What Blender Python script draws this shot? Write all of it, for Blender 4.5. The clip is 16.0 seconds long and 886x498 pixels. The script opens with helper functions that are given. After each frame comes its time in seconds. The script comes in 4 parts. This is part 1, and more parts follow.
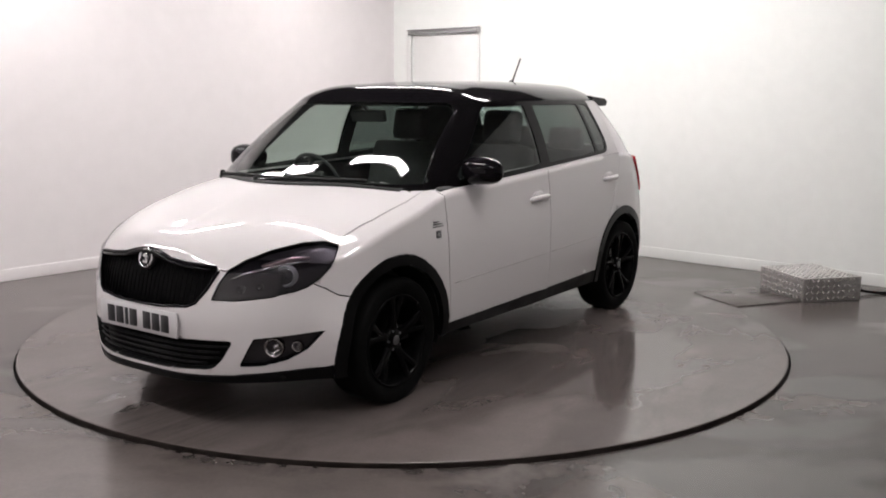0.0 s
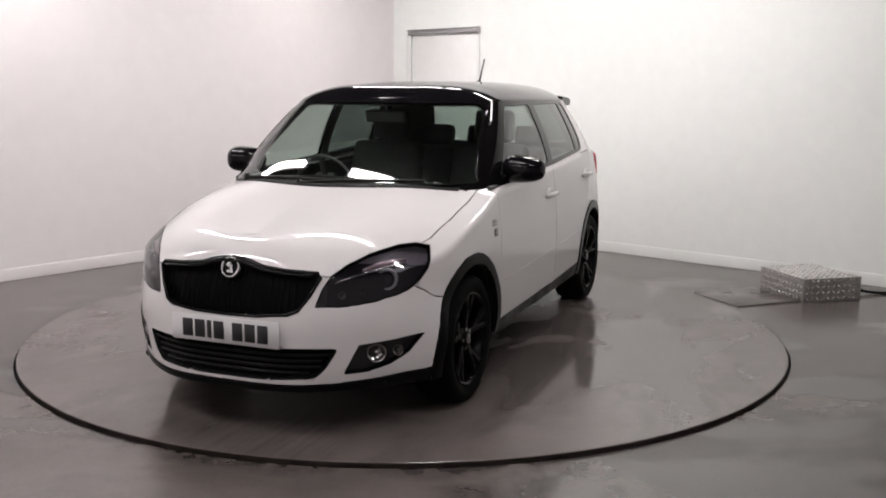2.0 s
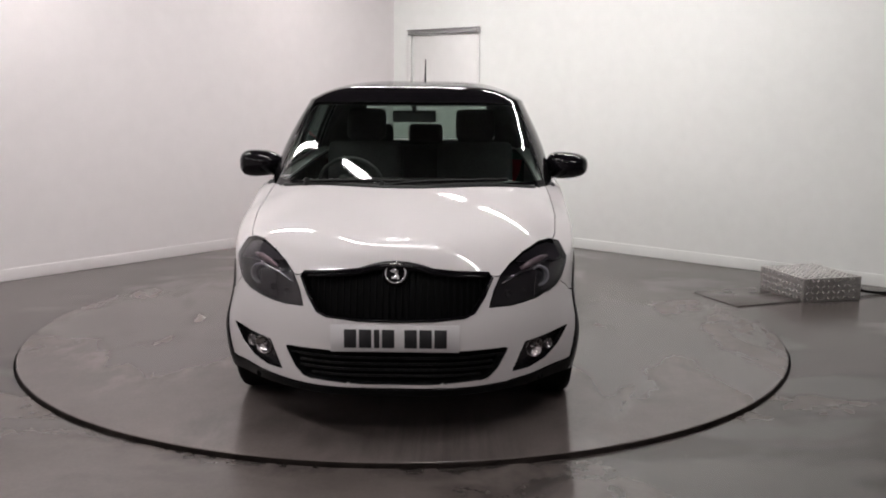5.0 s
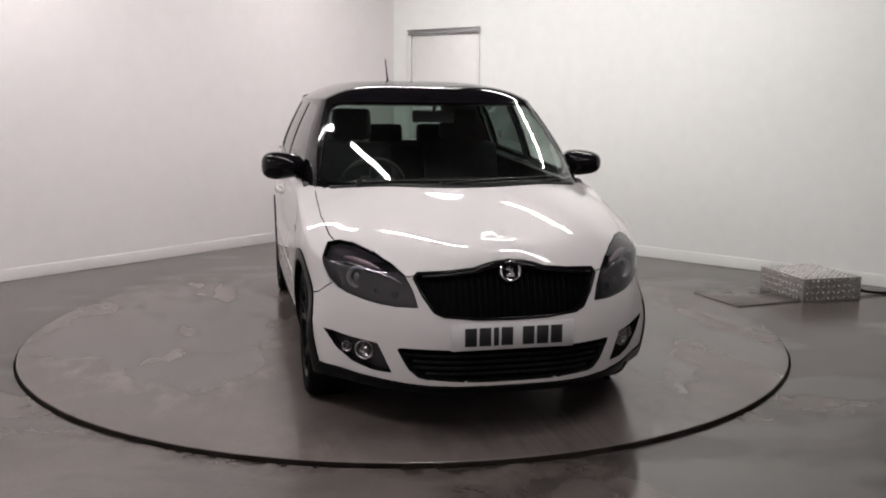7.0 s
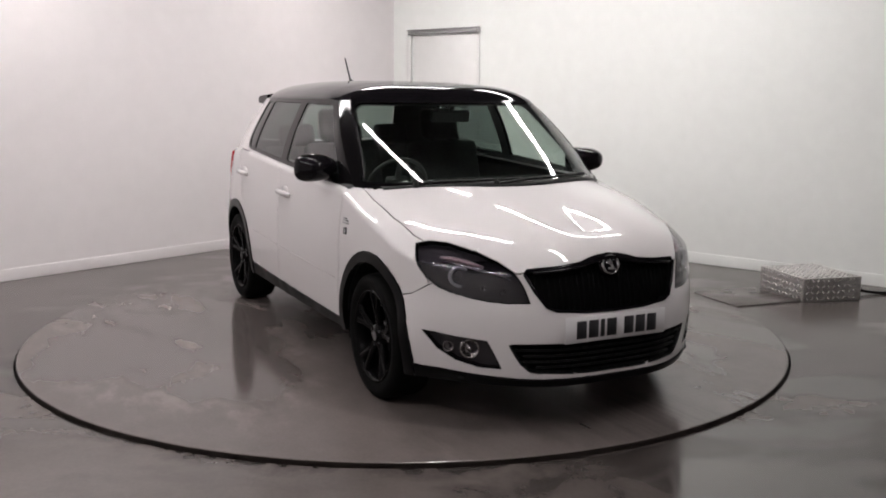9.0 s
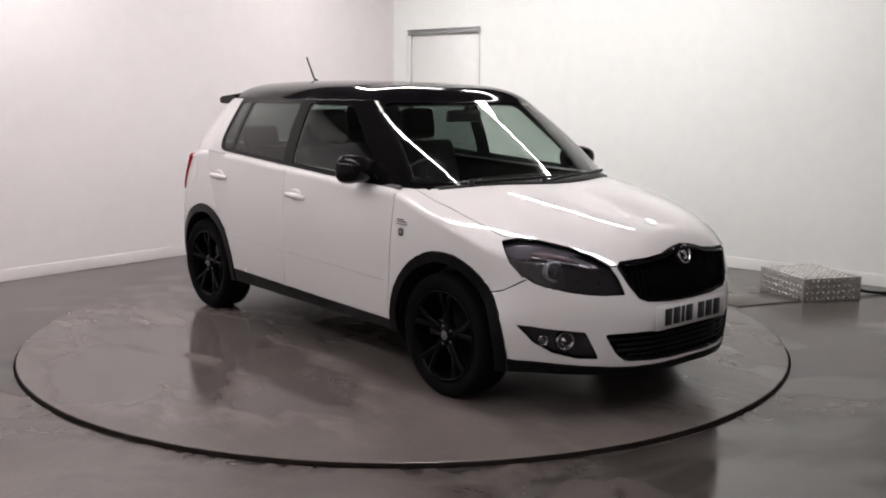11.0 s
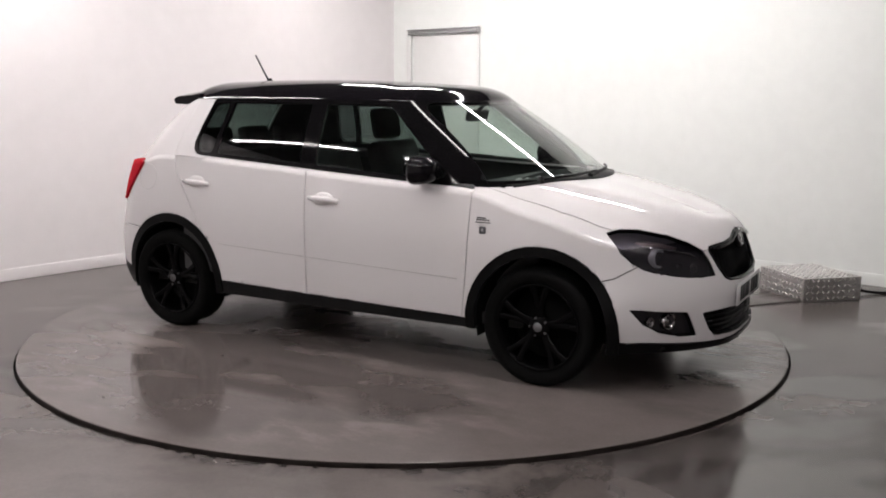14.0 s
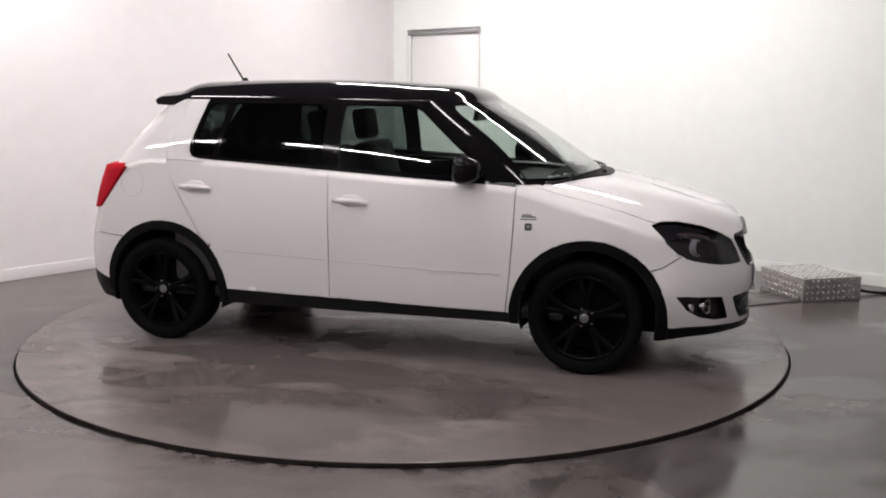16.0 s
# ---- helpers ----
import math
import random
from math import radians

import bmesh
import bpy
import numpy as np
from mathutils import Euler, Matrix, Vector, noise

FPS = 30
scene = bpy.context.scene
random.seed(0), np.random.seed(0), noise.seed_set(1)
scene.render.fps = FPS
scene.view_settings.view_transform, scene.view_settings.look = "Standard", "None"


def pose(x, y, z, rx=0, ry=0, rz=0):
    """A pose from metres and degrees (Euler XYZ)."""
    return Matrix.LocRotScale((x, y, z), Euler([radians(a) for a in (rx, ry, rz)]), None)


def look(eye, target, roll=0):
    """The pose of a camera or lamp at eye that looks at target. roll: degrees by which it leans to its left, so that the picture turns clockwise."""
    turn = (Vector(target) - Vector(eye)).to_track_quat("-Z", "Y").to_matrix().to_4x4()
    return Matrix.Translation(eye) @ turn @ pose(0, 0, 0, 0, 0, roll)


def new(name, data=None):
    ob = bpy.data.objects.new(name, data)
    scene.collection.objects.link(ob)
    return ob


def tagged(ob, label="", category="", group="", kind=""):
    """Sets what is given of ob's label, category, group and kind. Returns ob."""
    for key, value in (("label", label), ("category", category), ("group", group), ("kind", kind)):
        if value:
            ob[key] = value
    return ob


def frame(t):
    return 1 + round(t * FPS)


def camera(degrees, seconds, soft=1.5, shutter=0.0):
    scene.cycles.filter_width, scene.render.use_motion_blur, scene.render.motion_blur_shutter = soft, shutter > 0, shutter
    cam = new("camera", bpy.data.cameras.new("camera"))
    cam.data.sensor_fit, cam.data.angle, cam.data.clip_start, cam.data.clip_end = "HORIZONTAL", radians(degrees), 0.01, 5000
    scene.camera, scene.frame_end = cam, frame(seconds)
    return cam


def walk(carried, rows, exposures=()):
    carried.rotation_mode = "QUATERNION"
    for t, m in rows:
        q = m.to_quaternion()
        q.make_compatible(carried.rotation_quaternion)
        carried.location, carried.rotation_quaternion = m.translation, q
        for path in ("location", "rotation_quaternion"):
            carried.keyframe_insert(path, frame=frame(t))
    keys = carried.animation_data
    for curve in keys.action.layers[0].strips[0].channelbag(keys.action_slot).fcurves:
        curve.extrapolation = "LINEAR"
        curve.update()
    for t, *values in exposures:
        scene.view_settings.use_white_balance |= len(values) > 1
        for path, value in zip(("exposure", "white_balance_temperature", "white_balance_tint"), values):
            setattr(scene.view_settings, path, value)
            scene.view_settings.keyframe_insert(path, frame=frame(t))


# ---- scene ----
cam = camera(50.254, 16.0, soft=1.9)
EYE = (0.0, -5.732, 1.439)
VIEW = look(EYE, (0.0385, -4.7463, 1.2753), 0.38)
walk(cam, [(0.0, VIEW), (16.0, VIEW)], exposures=[(0.0, -0.06), (3.0, -0.28), (6.5, -0.38), (9.0, -0.34), (12.5, -0.15), (16.0, -0.03)])

from mathutils.bvhtree import BVHTree

# ---- world and light ----
world = bpy.data.worlds.new("world")
world.use_nodes = True
world.node_tree.nodes["Background"].inputs[0].default_value = (0.8, 0.85, 0.9, 1)
world.node_tree.nodes["Background"].inputs[1].default_value = 0.02
scene.world = world


# ---- materials ----
def material(name, color, rough=0.5, metal=0.0, coat=0.0, grain=0.0, scale=20.0, bump=0.0, emit=None, strength=0.0, spec=0.5, transmit=0.0, alpha=1.0, big=0.0):
    """A node material: base colour varied at two scales, roughness broken up, fine relief."""
    m = bpy.data.materials.new(name)
    m.use_nodes = True
    nt = m.node_tree
    b = nt.nodes["Principled BSDF"]
    b.inputs["Base Color"].default_value = (*color, 1)
    b.inputs["Roughness"].default_value = rough
    b.inputs["Metallic"].default_value = metal
    b.inputs["Coat Weight"].default_value = coat
    b.inputs["Coat Roughness"].default_value = 0.03
    b.inputs["Specular IOR Level"].default_value = spec
    b.inputs["Transmission Weight"].default_value = transmit
    b.inputs["Alpha"].default_value = alpha
    if emit:
        b.inputs["Emission Color"].default_value = (*emit, 1)
        b.inputs["Emission Strength"].default_value = strength
    if grain or bump or big:
        tc = nt.nodes.new("ShaderNodeTexCoord")
        fine = nt.nodes.new("ShaderNodeTexNoise")
        fine.inputs["Scale"].default_value = scale
        fine.inputs["Detail"].default_value = 6
        nt.links.new(tc.outputs["Object"], fine.inputs["Vector"])
        wide = nt.nodes.new("ShaderNodeTexNoise")
        wide.inputs["Scale"].default_value = scale / 14
        wide.inputs["Detail"].default_value = 3
        nt.links.new(tc.outputs["Object"], wide.inputs["Vector"])
        add = nt.nodes.new("ShaderNodeMath")
        add.operation = "MULTIPLY_ADD"
        nt.links.new(wide.outputs["Fac"], add.inputs[0])
        add.inputs[1].default_value = big
        nt.links.new(fine.outputs["Fac"], add.inputs[2])
        mr = nt.nodes.new("ShaderNodeMapRange")
        mr.inputs["From Min"].default_value = 0.3 + 0.3 * big
        mr.inputs["From Max"].default_value = 0.7 + 0.7 * big
        mr.inputs["To Min"].default_value = 1 - grain
        mr.inputs["To Max"].default_value = 1 + grain
        nt.links.new(add.outputs[0], mr.inputs["Value"])
        vm = nt.nodes.new("ShaderNodeVectorMath")
        vm.operation = "SCALE"
        vm.inputs[0].default_value = color
        nt.links.new(mr.outputs[0], vm.inputs["Scale"])
        nt.links.new(vm.outputs[0], b.inputs["Base Color"])
        rr = nt.nodes.new("ShaderNodeMapRange")
        rr.inputs["From Min"].default_value = 0.3
        rr.inputs["From Max"].default_value = 0.7
        rr.inputs["To Min"].default_value = max(0.02, rough * (1 - grain))
        rr.inputs["To Max"].default_value = min(1.0, rough * (1 + grain))
        nt.links.new(wide.outputs["Fac"], rr.inputs["Value"])
        nt.links.new(rr.outputs[0], b.inputs["Roughness"])
        if bump:
            bp = nt.nodes.new("ShaderNodeBump")
            bp.inputs["Strength"].default_value = bump
            bp.inputs["Distance"].default_value = 0.004
            nt.links.new(fine.outputs["Fac"], bp.inputs["Height"])
            nt.links.new(bp.outputs[0], b.inputs["Normal"])
    return m

WHITE_WALL = material("white painted panel wall", (0.825, 0.845, 0.825), 0.35, grain=0.03, scale=9, bump=0.03, big=0.8)
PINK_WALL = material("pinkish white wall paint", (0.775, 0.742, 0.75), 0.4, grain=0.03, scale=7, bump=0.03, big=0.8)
CAR_WHITE = material("white car paint", (0.60, 0.577, 0.583), 0.5, coat=1.0, spec=0.2)
CAR_BLACK = material("gloss black car paint", (0.004, 0.0035, 0.0045), 0.06, spec=0.15)
TRIM = material("matt black plastic", (0.004, 0.004, 0.0042), 0.5, spec=0.2, grain=0.2, scale=120, bump=0.1)
RUBBER = material("tyre rubber", (0.003, 0.003, 0.003), 0.7, spec=0.06, grain=0.25, scale=60, bump=0.1)
UNDER = material("black underbody", (0.005, 0.005, 0.005), 0.8, spec=0.1)


def wet_concrete(name, color, shift, spots, dry=0.38, film=0.08, soaked=0.8, matt=0.35, streaks=None, grime=None, damp_dim_spots=(), pale=()):
    """Worn concrete paint: damp parts are matt, pools of water mirror-like. spots: (x, y, rx, ry, amount) where water
    stands;
    streaks: the same, for scuffs along x; damp_dim_spots: the same, for dark damp stains and weaker light put into the
    colour; pale: the same, for paler mottled patches; grime: (x, y, inner radius, outer radius) of a dirty ring."""
    m = bpy.data.materials.new(name)
    m.use_nodes = True
    nt = m.node_tree
    b = nt.nodes["Principled BSDF"]
    tc = nt.nodes.new("ShaderNodeTexCoord")
    place = tc.outputs["Object"]

    def mapped(loc, scale):
        mp = nt.nodes.new("ShaderNodeMapping")
        mp.inputs["Location"].default_value = loc
        mp.inputs["Scale"].default_value = scale
        nt.links.new(place, mp.inputs["Vector"])
        return mp.outputs[0]

    def noisy(sc, detail, rough=0.55, distort=0.0, stretch=(1, 1, 1)):
        n = nt.nodes.new("ShaderNodeTexNoise")
        n.inputs["Scale"].default_value = sc
        n.inputs["Detail"].default_value = detail
        n.inputs["Roughness"].default_value = rough
        n.inputs["Distortion"].default_value = distort
        nt.links.new(mapped((shift, shift * 0.7, 0), stretch), n.inputs["Vector"])
        return n.outputs["Fac"]

    def ranged(v, lo, hi, to_lo, to_hi, soft=False):
        r = nt.nodes.new("ShaderNodeMapRange")
        r.interpolation_type = "SMOOTHSTEP" if soft else "LINEAR"
        for key, val in (("From Min", lo), ("From Max", hi), ("To Min", to_lo), ("To Max", to_hi)):
            r.inputs[key].default_value = val
        nt.links.new(v, r.inputs["Value"])
        return r.outputs[0]

    def combine(kind, u, v):
        k = nt.nodes.new("ShaderNodeMath")
        k.operation = kind
        nt.links.new(u, k.inputs[0])
        nt.links.new(v, k.inputs[1])
        return k.outputs[0]

    def far_from(x, y, rx, ry):
        ln = nt.nodes.new("ShaderNodeVectorMath")
        ln.operation = "LENGTH"
        nt.links.new(mapped((-x / rx, -y / ry, 0), (1 / rx, 1 / ry, 0)), ln.inputs[0])
        return ln.outputs["Value"]
    level = noisy(1.6, 5, 0.52, 0.3, (0.7, 1.4, 1))
    for x, y, rx, ry, amount in spots:
        level = combine("ADD", level, ranged(far_from(x, y, rx, ry), 0.3, 1.0, amount, 0.0, True))
    pool = ranged(level, 0.53, 0.70, 0.0, 1.0, True)
    stain = ranged(noisy(0.9, 5, 0.6), 0.3, 0.7, 0.84, 1.14)
    blot = ranged(noisy(4.2, 6, 0.65), 0.3, 0.7, 0.93, 1.07)
    speck = ranged(noisy(70, 3), 0.35, 0.65, 0.96, 1.04)
    tone = combine("MULTIPLY", combine("MULTIPLY", stain, blot), combine("MULTIPLY", speck, ranged(pool, 0, 1, 1.0, soaked)))
    for x, y, rx, ry, amount in streaks or ():
        scuff = ranged(noisy(3.0, 4, 0.6, 0.0, (0.5, 9, 1)), 0.35, 0.62, 0.0, 1.0)
        tone = combine("MULTIPLY", tone, ranged(combine("MULTIPLY", scuff, ranged(far_from(x, y, rx, ry), 0.4, 1.0, 1.0, 0.0, True)), 0, 1, 1.0, 1 - amount))
    for x, y, rx, ry, amount in pale:
        pale_mottle = ranged(noisy(2.6, 6, 0.62, 0.2, (0.7, 1.3, 1)), 0.46, 0.60, 0.0, 1.0, True)
        pale_mottle = combine("MULTIPLY", combine("MULTIPLY", pale_mottle, ranged(pool, 0.1, 0.6, 1.0, 0.0)), ranged(far_from(x, y, rx, ry), 0.6, 1.0, 1.0, 0.0, True))
        tone = combine("MULTIPLY", tone, ranged(pale_mottle, 0, 1, 1.0, 1 + amount))
    # dark areas: damp stains, and dimmer light at the right front put into the colour
    for x, y, rx, ry, amount in damp_dim_spots:
        wide = combine("ADD", ranged(far_from(x, y, rx, ry), 0.25, 1.15, 0.5, -0.5, True), ranged(noisy(2.0, 6, 0.6, 0.4), 0.25, 0.75, -0.5, 0.5))
        tone = combine("MULTIPLY", tone, ranged(wide, -0.15, 0.2, 1.0, 1 - amount, True))
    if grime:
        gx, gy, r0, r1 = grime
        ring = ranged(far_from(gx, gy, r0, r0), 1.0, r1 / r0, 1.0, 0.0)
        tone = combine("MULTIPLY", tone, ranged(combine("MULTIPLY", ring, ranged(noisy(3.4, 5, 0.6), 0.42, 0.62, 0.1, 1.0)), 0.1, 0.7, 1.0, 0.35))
    vm = nt.nodes.new("ShaderNodeVectorMath")
    vm.operation = "SCALE"
    vm.inputs[0].default_value = color
    nt.links.new(tone, vm.inputs["Scale"])
    nt.links.new(vm.outputs[0], b.inputs["Base Color"])
    damp = ranged(noisy(2.2, 4), 0.3, 0.7, dry - 0.02, dry + 0.02)
    mix = nt.nodes.new("ShaderNodeMix")
    nt.links.new(pool, mix.inputs["Factor"])
    nt.links.new(damp, mix.inputs["A"])
    mix.inputs["B"].default_value = film
    nt.links.new(mix.outputs["Result"], b.inputs["Roughness"])
    nt.links.new(ranged(pool, 0, 1, matt, 0.6), b.inputs["Specular IOR Level"])
    bp = nt.nodes.new("ShaderNodeBump")
    bp.inputs["Strength"].default_value = 0.01
    bp.inputs["Distance"].default_value = 0.004
    nt.links.new(noisy(14, 4), bp.inputs["Height"])
    nt.links.new(bp.outputs[0], b.inputs["Normal"])
    return m


TABLE = (0.009, 0.050)         # the middle of the turntable plate
RADIUS = 2.255
# the wide first dark spot also paints in the right front's weaker light
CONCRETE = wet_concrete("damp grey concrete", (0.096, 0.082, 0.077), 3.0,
                        [(1.2, -2.45, 0.75, 0.40, 0.25), (2.35, -1.2, 0.6, 0.30, 0.22), (0.55, -2.5, 0.6, 0.25, 0.20), (2.4, -2.3, 1.4, 1.0, 0.10)], 0.24, 0.12, damp_dim_spots=[(1.9, -2.3, 1.9, 1.0, 0.45), (2.5, -1.15, 0.7, 0.4, 0.35)],
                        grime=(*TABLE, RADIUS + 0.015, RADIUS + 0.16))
PLATE_MAT = wet_concrete("worn wet turntable paint", (0.121, 0.103, 0.098), 11.0,
                         [(-0.2, -1.35, 1.8, 1.0, 0.19), (0.45, 1.30, 1.6, 1.0, 0.235), (1.9, 0.1, 0.55, 1.1, 0.12)], 0.235, 0.10, 0.78, 0.36, pale=[(-0.2, -1.4, 1.9, 0.9, 0.36), (0.1, 1.4, 1.0, 0.7, 0.2)], streaks=[(2.0, 0.25, 0.45, 0.5, 0.22)])
CEILING_MAT = material("dark ceiling", (0.04, 0.038, 0.038), 0.9, grain=0.1, scale=4)
DOOR_MAT = material("white door paint", (0.74, 0.74, 0.73), 0.4, grain=0.02, scale=8)
ALU = material("brushed aluminium rail", (0.42, 0.42, 0.42), 0.4, metal=0.8, grain=0.1, scale=60)
TREAD = material("aluminium tread plate", (0.46, 0.445, 0.43), 0.38, metal=0.85, grain=0.2, scale=30)
MATTING = material("thin grey floor plate", (0.105, 0.092, 0.086), 0.3, grain=0.2, scale=20)
STEEL = material("dark steel edge", (0.014, 0.011, 0.010), 0.8, spec=0.06, grain=0.4, scale=8)
LIGHT = material("lit tube", (1, 1, 1), 0.5, emit=(1, 0.945, 0.935), strength=76.0)


# ---- building helpers ----
def part(name, bm, mat, parent=None, label="", smooth=True):
    """Links a bmesh as one mesh object under a thing or a part."""
    me = bpy.data.meshes.new(name)
    for f in bm.faces:
        f.smooth = smooth
    bm.to_mesh(me)
    bm.free()
    for m in (mat if isinstance(mat, (list, tuple)) else [mat]):
        me.materials.append(m)
    ob = new(name, me)
    if parent:
        ob.parent = parent
    if label:
        tagged(ob, label)
    return ob


def bevelled(bm, width, segments=2):
    bmesh.ops.bevel(bm, geom=list(bm.edges), offset=width, segments=segments, affect="EDGES", profile=0.6)
    return bm


def block(sx, sy, sz, m=None, bevel=0.0, segments=2):
    """A box from z = 0 to sz, centred in plan, moved by the matrix m."""
    bm = bmesh.new()
    bmesh.ops.create_cube(bm, size=1.0)
    bm.transform(Matrix.Translation((0, 0, sz / 2)) @ Matrix.Diagonal((sx, sy, sz, 1)))
    if bevel:
        bevelled(bm, bevel, segments)
    if m is not None:
        bm.transform(m)
    return bm


def join(*bms):
    """Joins bmeshes into the first one."""
    first = bms[0]
    for other in bms[1:]:
        me = bpy.data.meshes.new("joint")
        other.to_mesh(me)
        other.free()
        first.from_mesh(me)
        bpy.data.meshes.remove(me)
    return first


def lathe(profile, steps=48, axis="Y"):
    """Turns a list of (radius, height) round an axis."""
    bm = bmesh.new()
    rings = []
    for r, h in profile:
        ring = []
        for i in range(steps):
            a = 2 * math.pi * i / steps
            if axis == "Y":
                ring.append(bm.verts.new((r * math.cos(a), h, r * math.sin(a))))
            else:
                ring.append(bm.verts.new((r * math.cos(a), r * math.sin(a), h)))
        rings.append(ring)
    for a, b in zip(rings, rings[1:]):
        for i in range(steps):
            j = (i + 1) % steps
            bm.faces.new((a[i], a[j], b[j], b[i]))
    bmesh.ops.recalc_face_normals(bm, faces=bm.faces)
    return bm


def tube(points, radius, sides=8):
    """A round bar along a list of points."""
    bm = bmesh.new()
    pts = [Vector(p) for p in points]
    rings = []
    for i, p in enumerate(pts):
        d = (pts[min(i + 1, len(pts) - 1)] - pts[max(i - 1, 0)]).normalized()
        q = d.to_track_quat("Z", "Y")
        r = radius[i] if isinstance(radius, (list, tuple)) else radius
        rings.append([bm.verts.new(p + q @ Vector((r * math.cos(2 * math.pi * k / sides), r * math.sin(2 * math.pi * k / sides), 0))) for k in range(sides)])
    for a, b in zip(rings, rings[1:]):
        for k in range(sides):
            bm.faces.new((a[k], a[(k + 1) % sides], b[(k + 1) % sides], b[k]))
    bm.faces.new(rings[0][::-1])
    bm.faces.new(rings[-1])
    return bm


def spline(pts, x):
    """Monotone-ish cubic through (x, y) pairs."""
    if x <= pts[0][0]:
        return pts[0][1]
    if x >= pts[-1][0]:
        return pts[-1][1]
    for i in range(len(pts) - 1):
        if pts[i][0] <= x <= pts[i + 1][0]:
            break
    x0, y0 = pts[i]
    x1, y1 = pts[i + 1]

    def slope(k):
        if k == 0:
            return (pts[1][1] - pts[0][1]) / (pts[1][0] - pts[0][0])
        if k == len(pts) - 1:
            return (pts[-1][1] - pts[-2][1]) / (pts[-1][0] - pts[-2][0])
        a = (pts[k][1] - pts[k - 1][1]) / (pts[k][0] - pts[k - 1][0])
        b = (pts[k + 1][1] - pts[k][1]) / (pts[k + 1][0] - pts[k][0])
        return 0.0 if a * b <= 0 else 2 * a * b / (a + b)
    h = x1 - x0
    t = (x - x0) / h
    m0, m1 = slope(i) * h, slope(i + 1) * h
    return (2 * t**3 - 3 * t**2 + 1) * y0 + (t**3 - 2 * t**2 + t) * m0 + (-2 * t**3 + 3 * t**2) * y1 + (t**3 - t**2) * m1


def curve_points(ctrl, n):
    """n points along a smooth curve through 2D control points, with the control index as parameter."""
    out = []
    m = len(ctrl) - 1
    for k in range(n):
        s = m * k / (n - 1)
        i = min(int(s), m - 1)
        t = s - i
        p0, p1, p2, p3 = ctrl[max(i - 1, 0)], ctrl[i], ctrl[i + 1], ctrl[min(i + 2, m)]
        out.append(tuple(0.5 * (2 * b + (c - a) * t + (2 * a - 5 * b + 4 * c - d) * t * t + (3 * b - a - 3 * c + d) * t**3) for a, b, c, d in zip(p0, p1, p2, p3)))
    return out


def smoothstep(a, b, x):
    t = min(1.0, max(0.0, (x - a) / (b - a)))
    return t * t * (3 - 2 * t)


# ---- room ----
CORNER = Vector((-0.139, 4.750, 0))
ALONG_L = Vector((-0.6745, -0.7383, 0))
ALONG_R = Vector((0.7383, -0.6745, 0))
ROOM = 9.4
HIGH = 3.0
FLOOR_Z = -0.02
ROOM_M = Matrix(((ALONG_R.x, -ALONG_L.x, 0, CORNER.x), (ALONG_R.y, -ALONG_L.y, 0, CORNER.y), (0, 0, 1, 0), (0, 0, 0, 1)))
# in the room's own axes x runs along the right wall, y runs out of the corner backwards (-y into the room)


# dark tone for an unseen wall, so less light bounces onto the car
GREY_WALL = material("dimming grey of the unseen wall", (0.28, 0.27, 0.268), 0.7, grain=0.08, scale=5, big=0.8)
# last two walls are unseen; their tones are set to light the car's flanks
WALLS = {"wall_left": (PINK_WALL, "smooth pinkish white wall"), "wall_right": (WHITE_WALL, "smooth white wall"), "unseen_wall_behind": (PINK_WALL, "smooth pinkish white wall"), "unseen_wall_far_right": (GREY_WALL, "unseen grey wall that dims the car's left flank")}


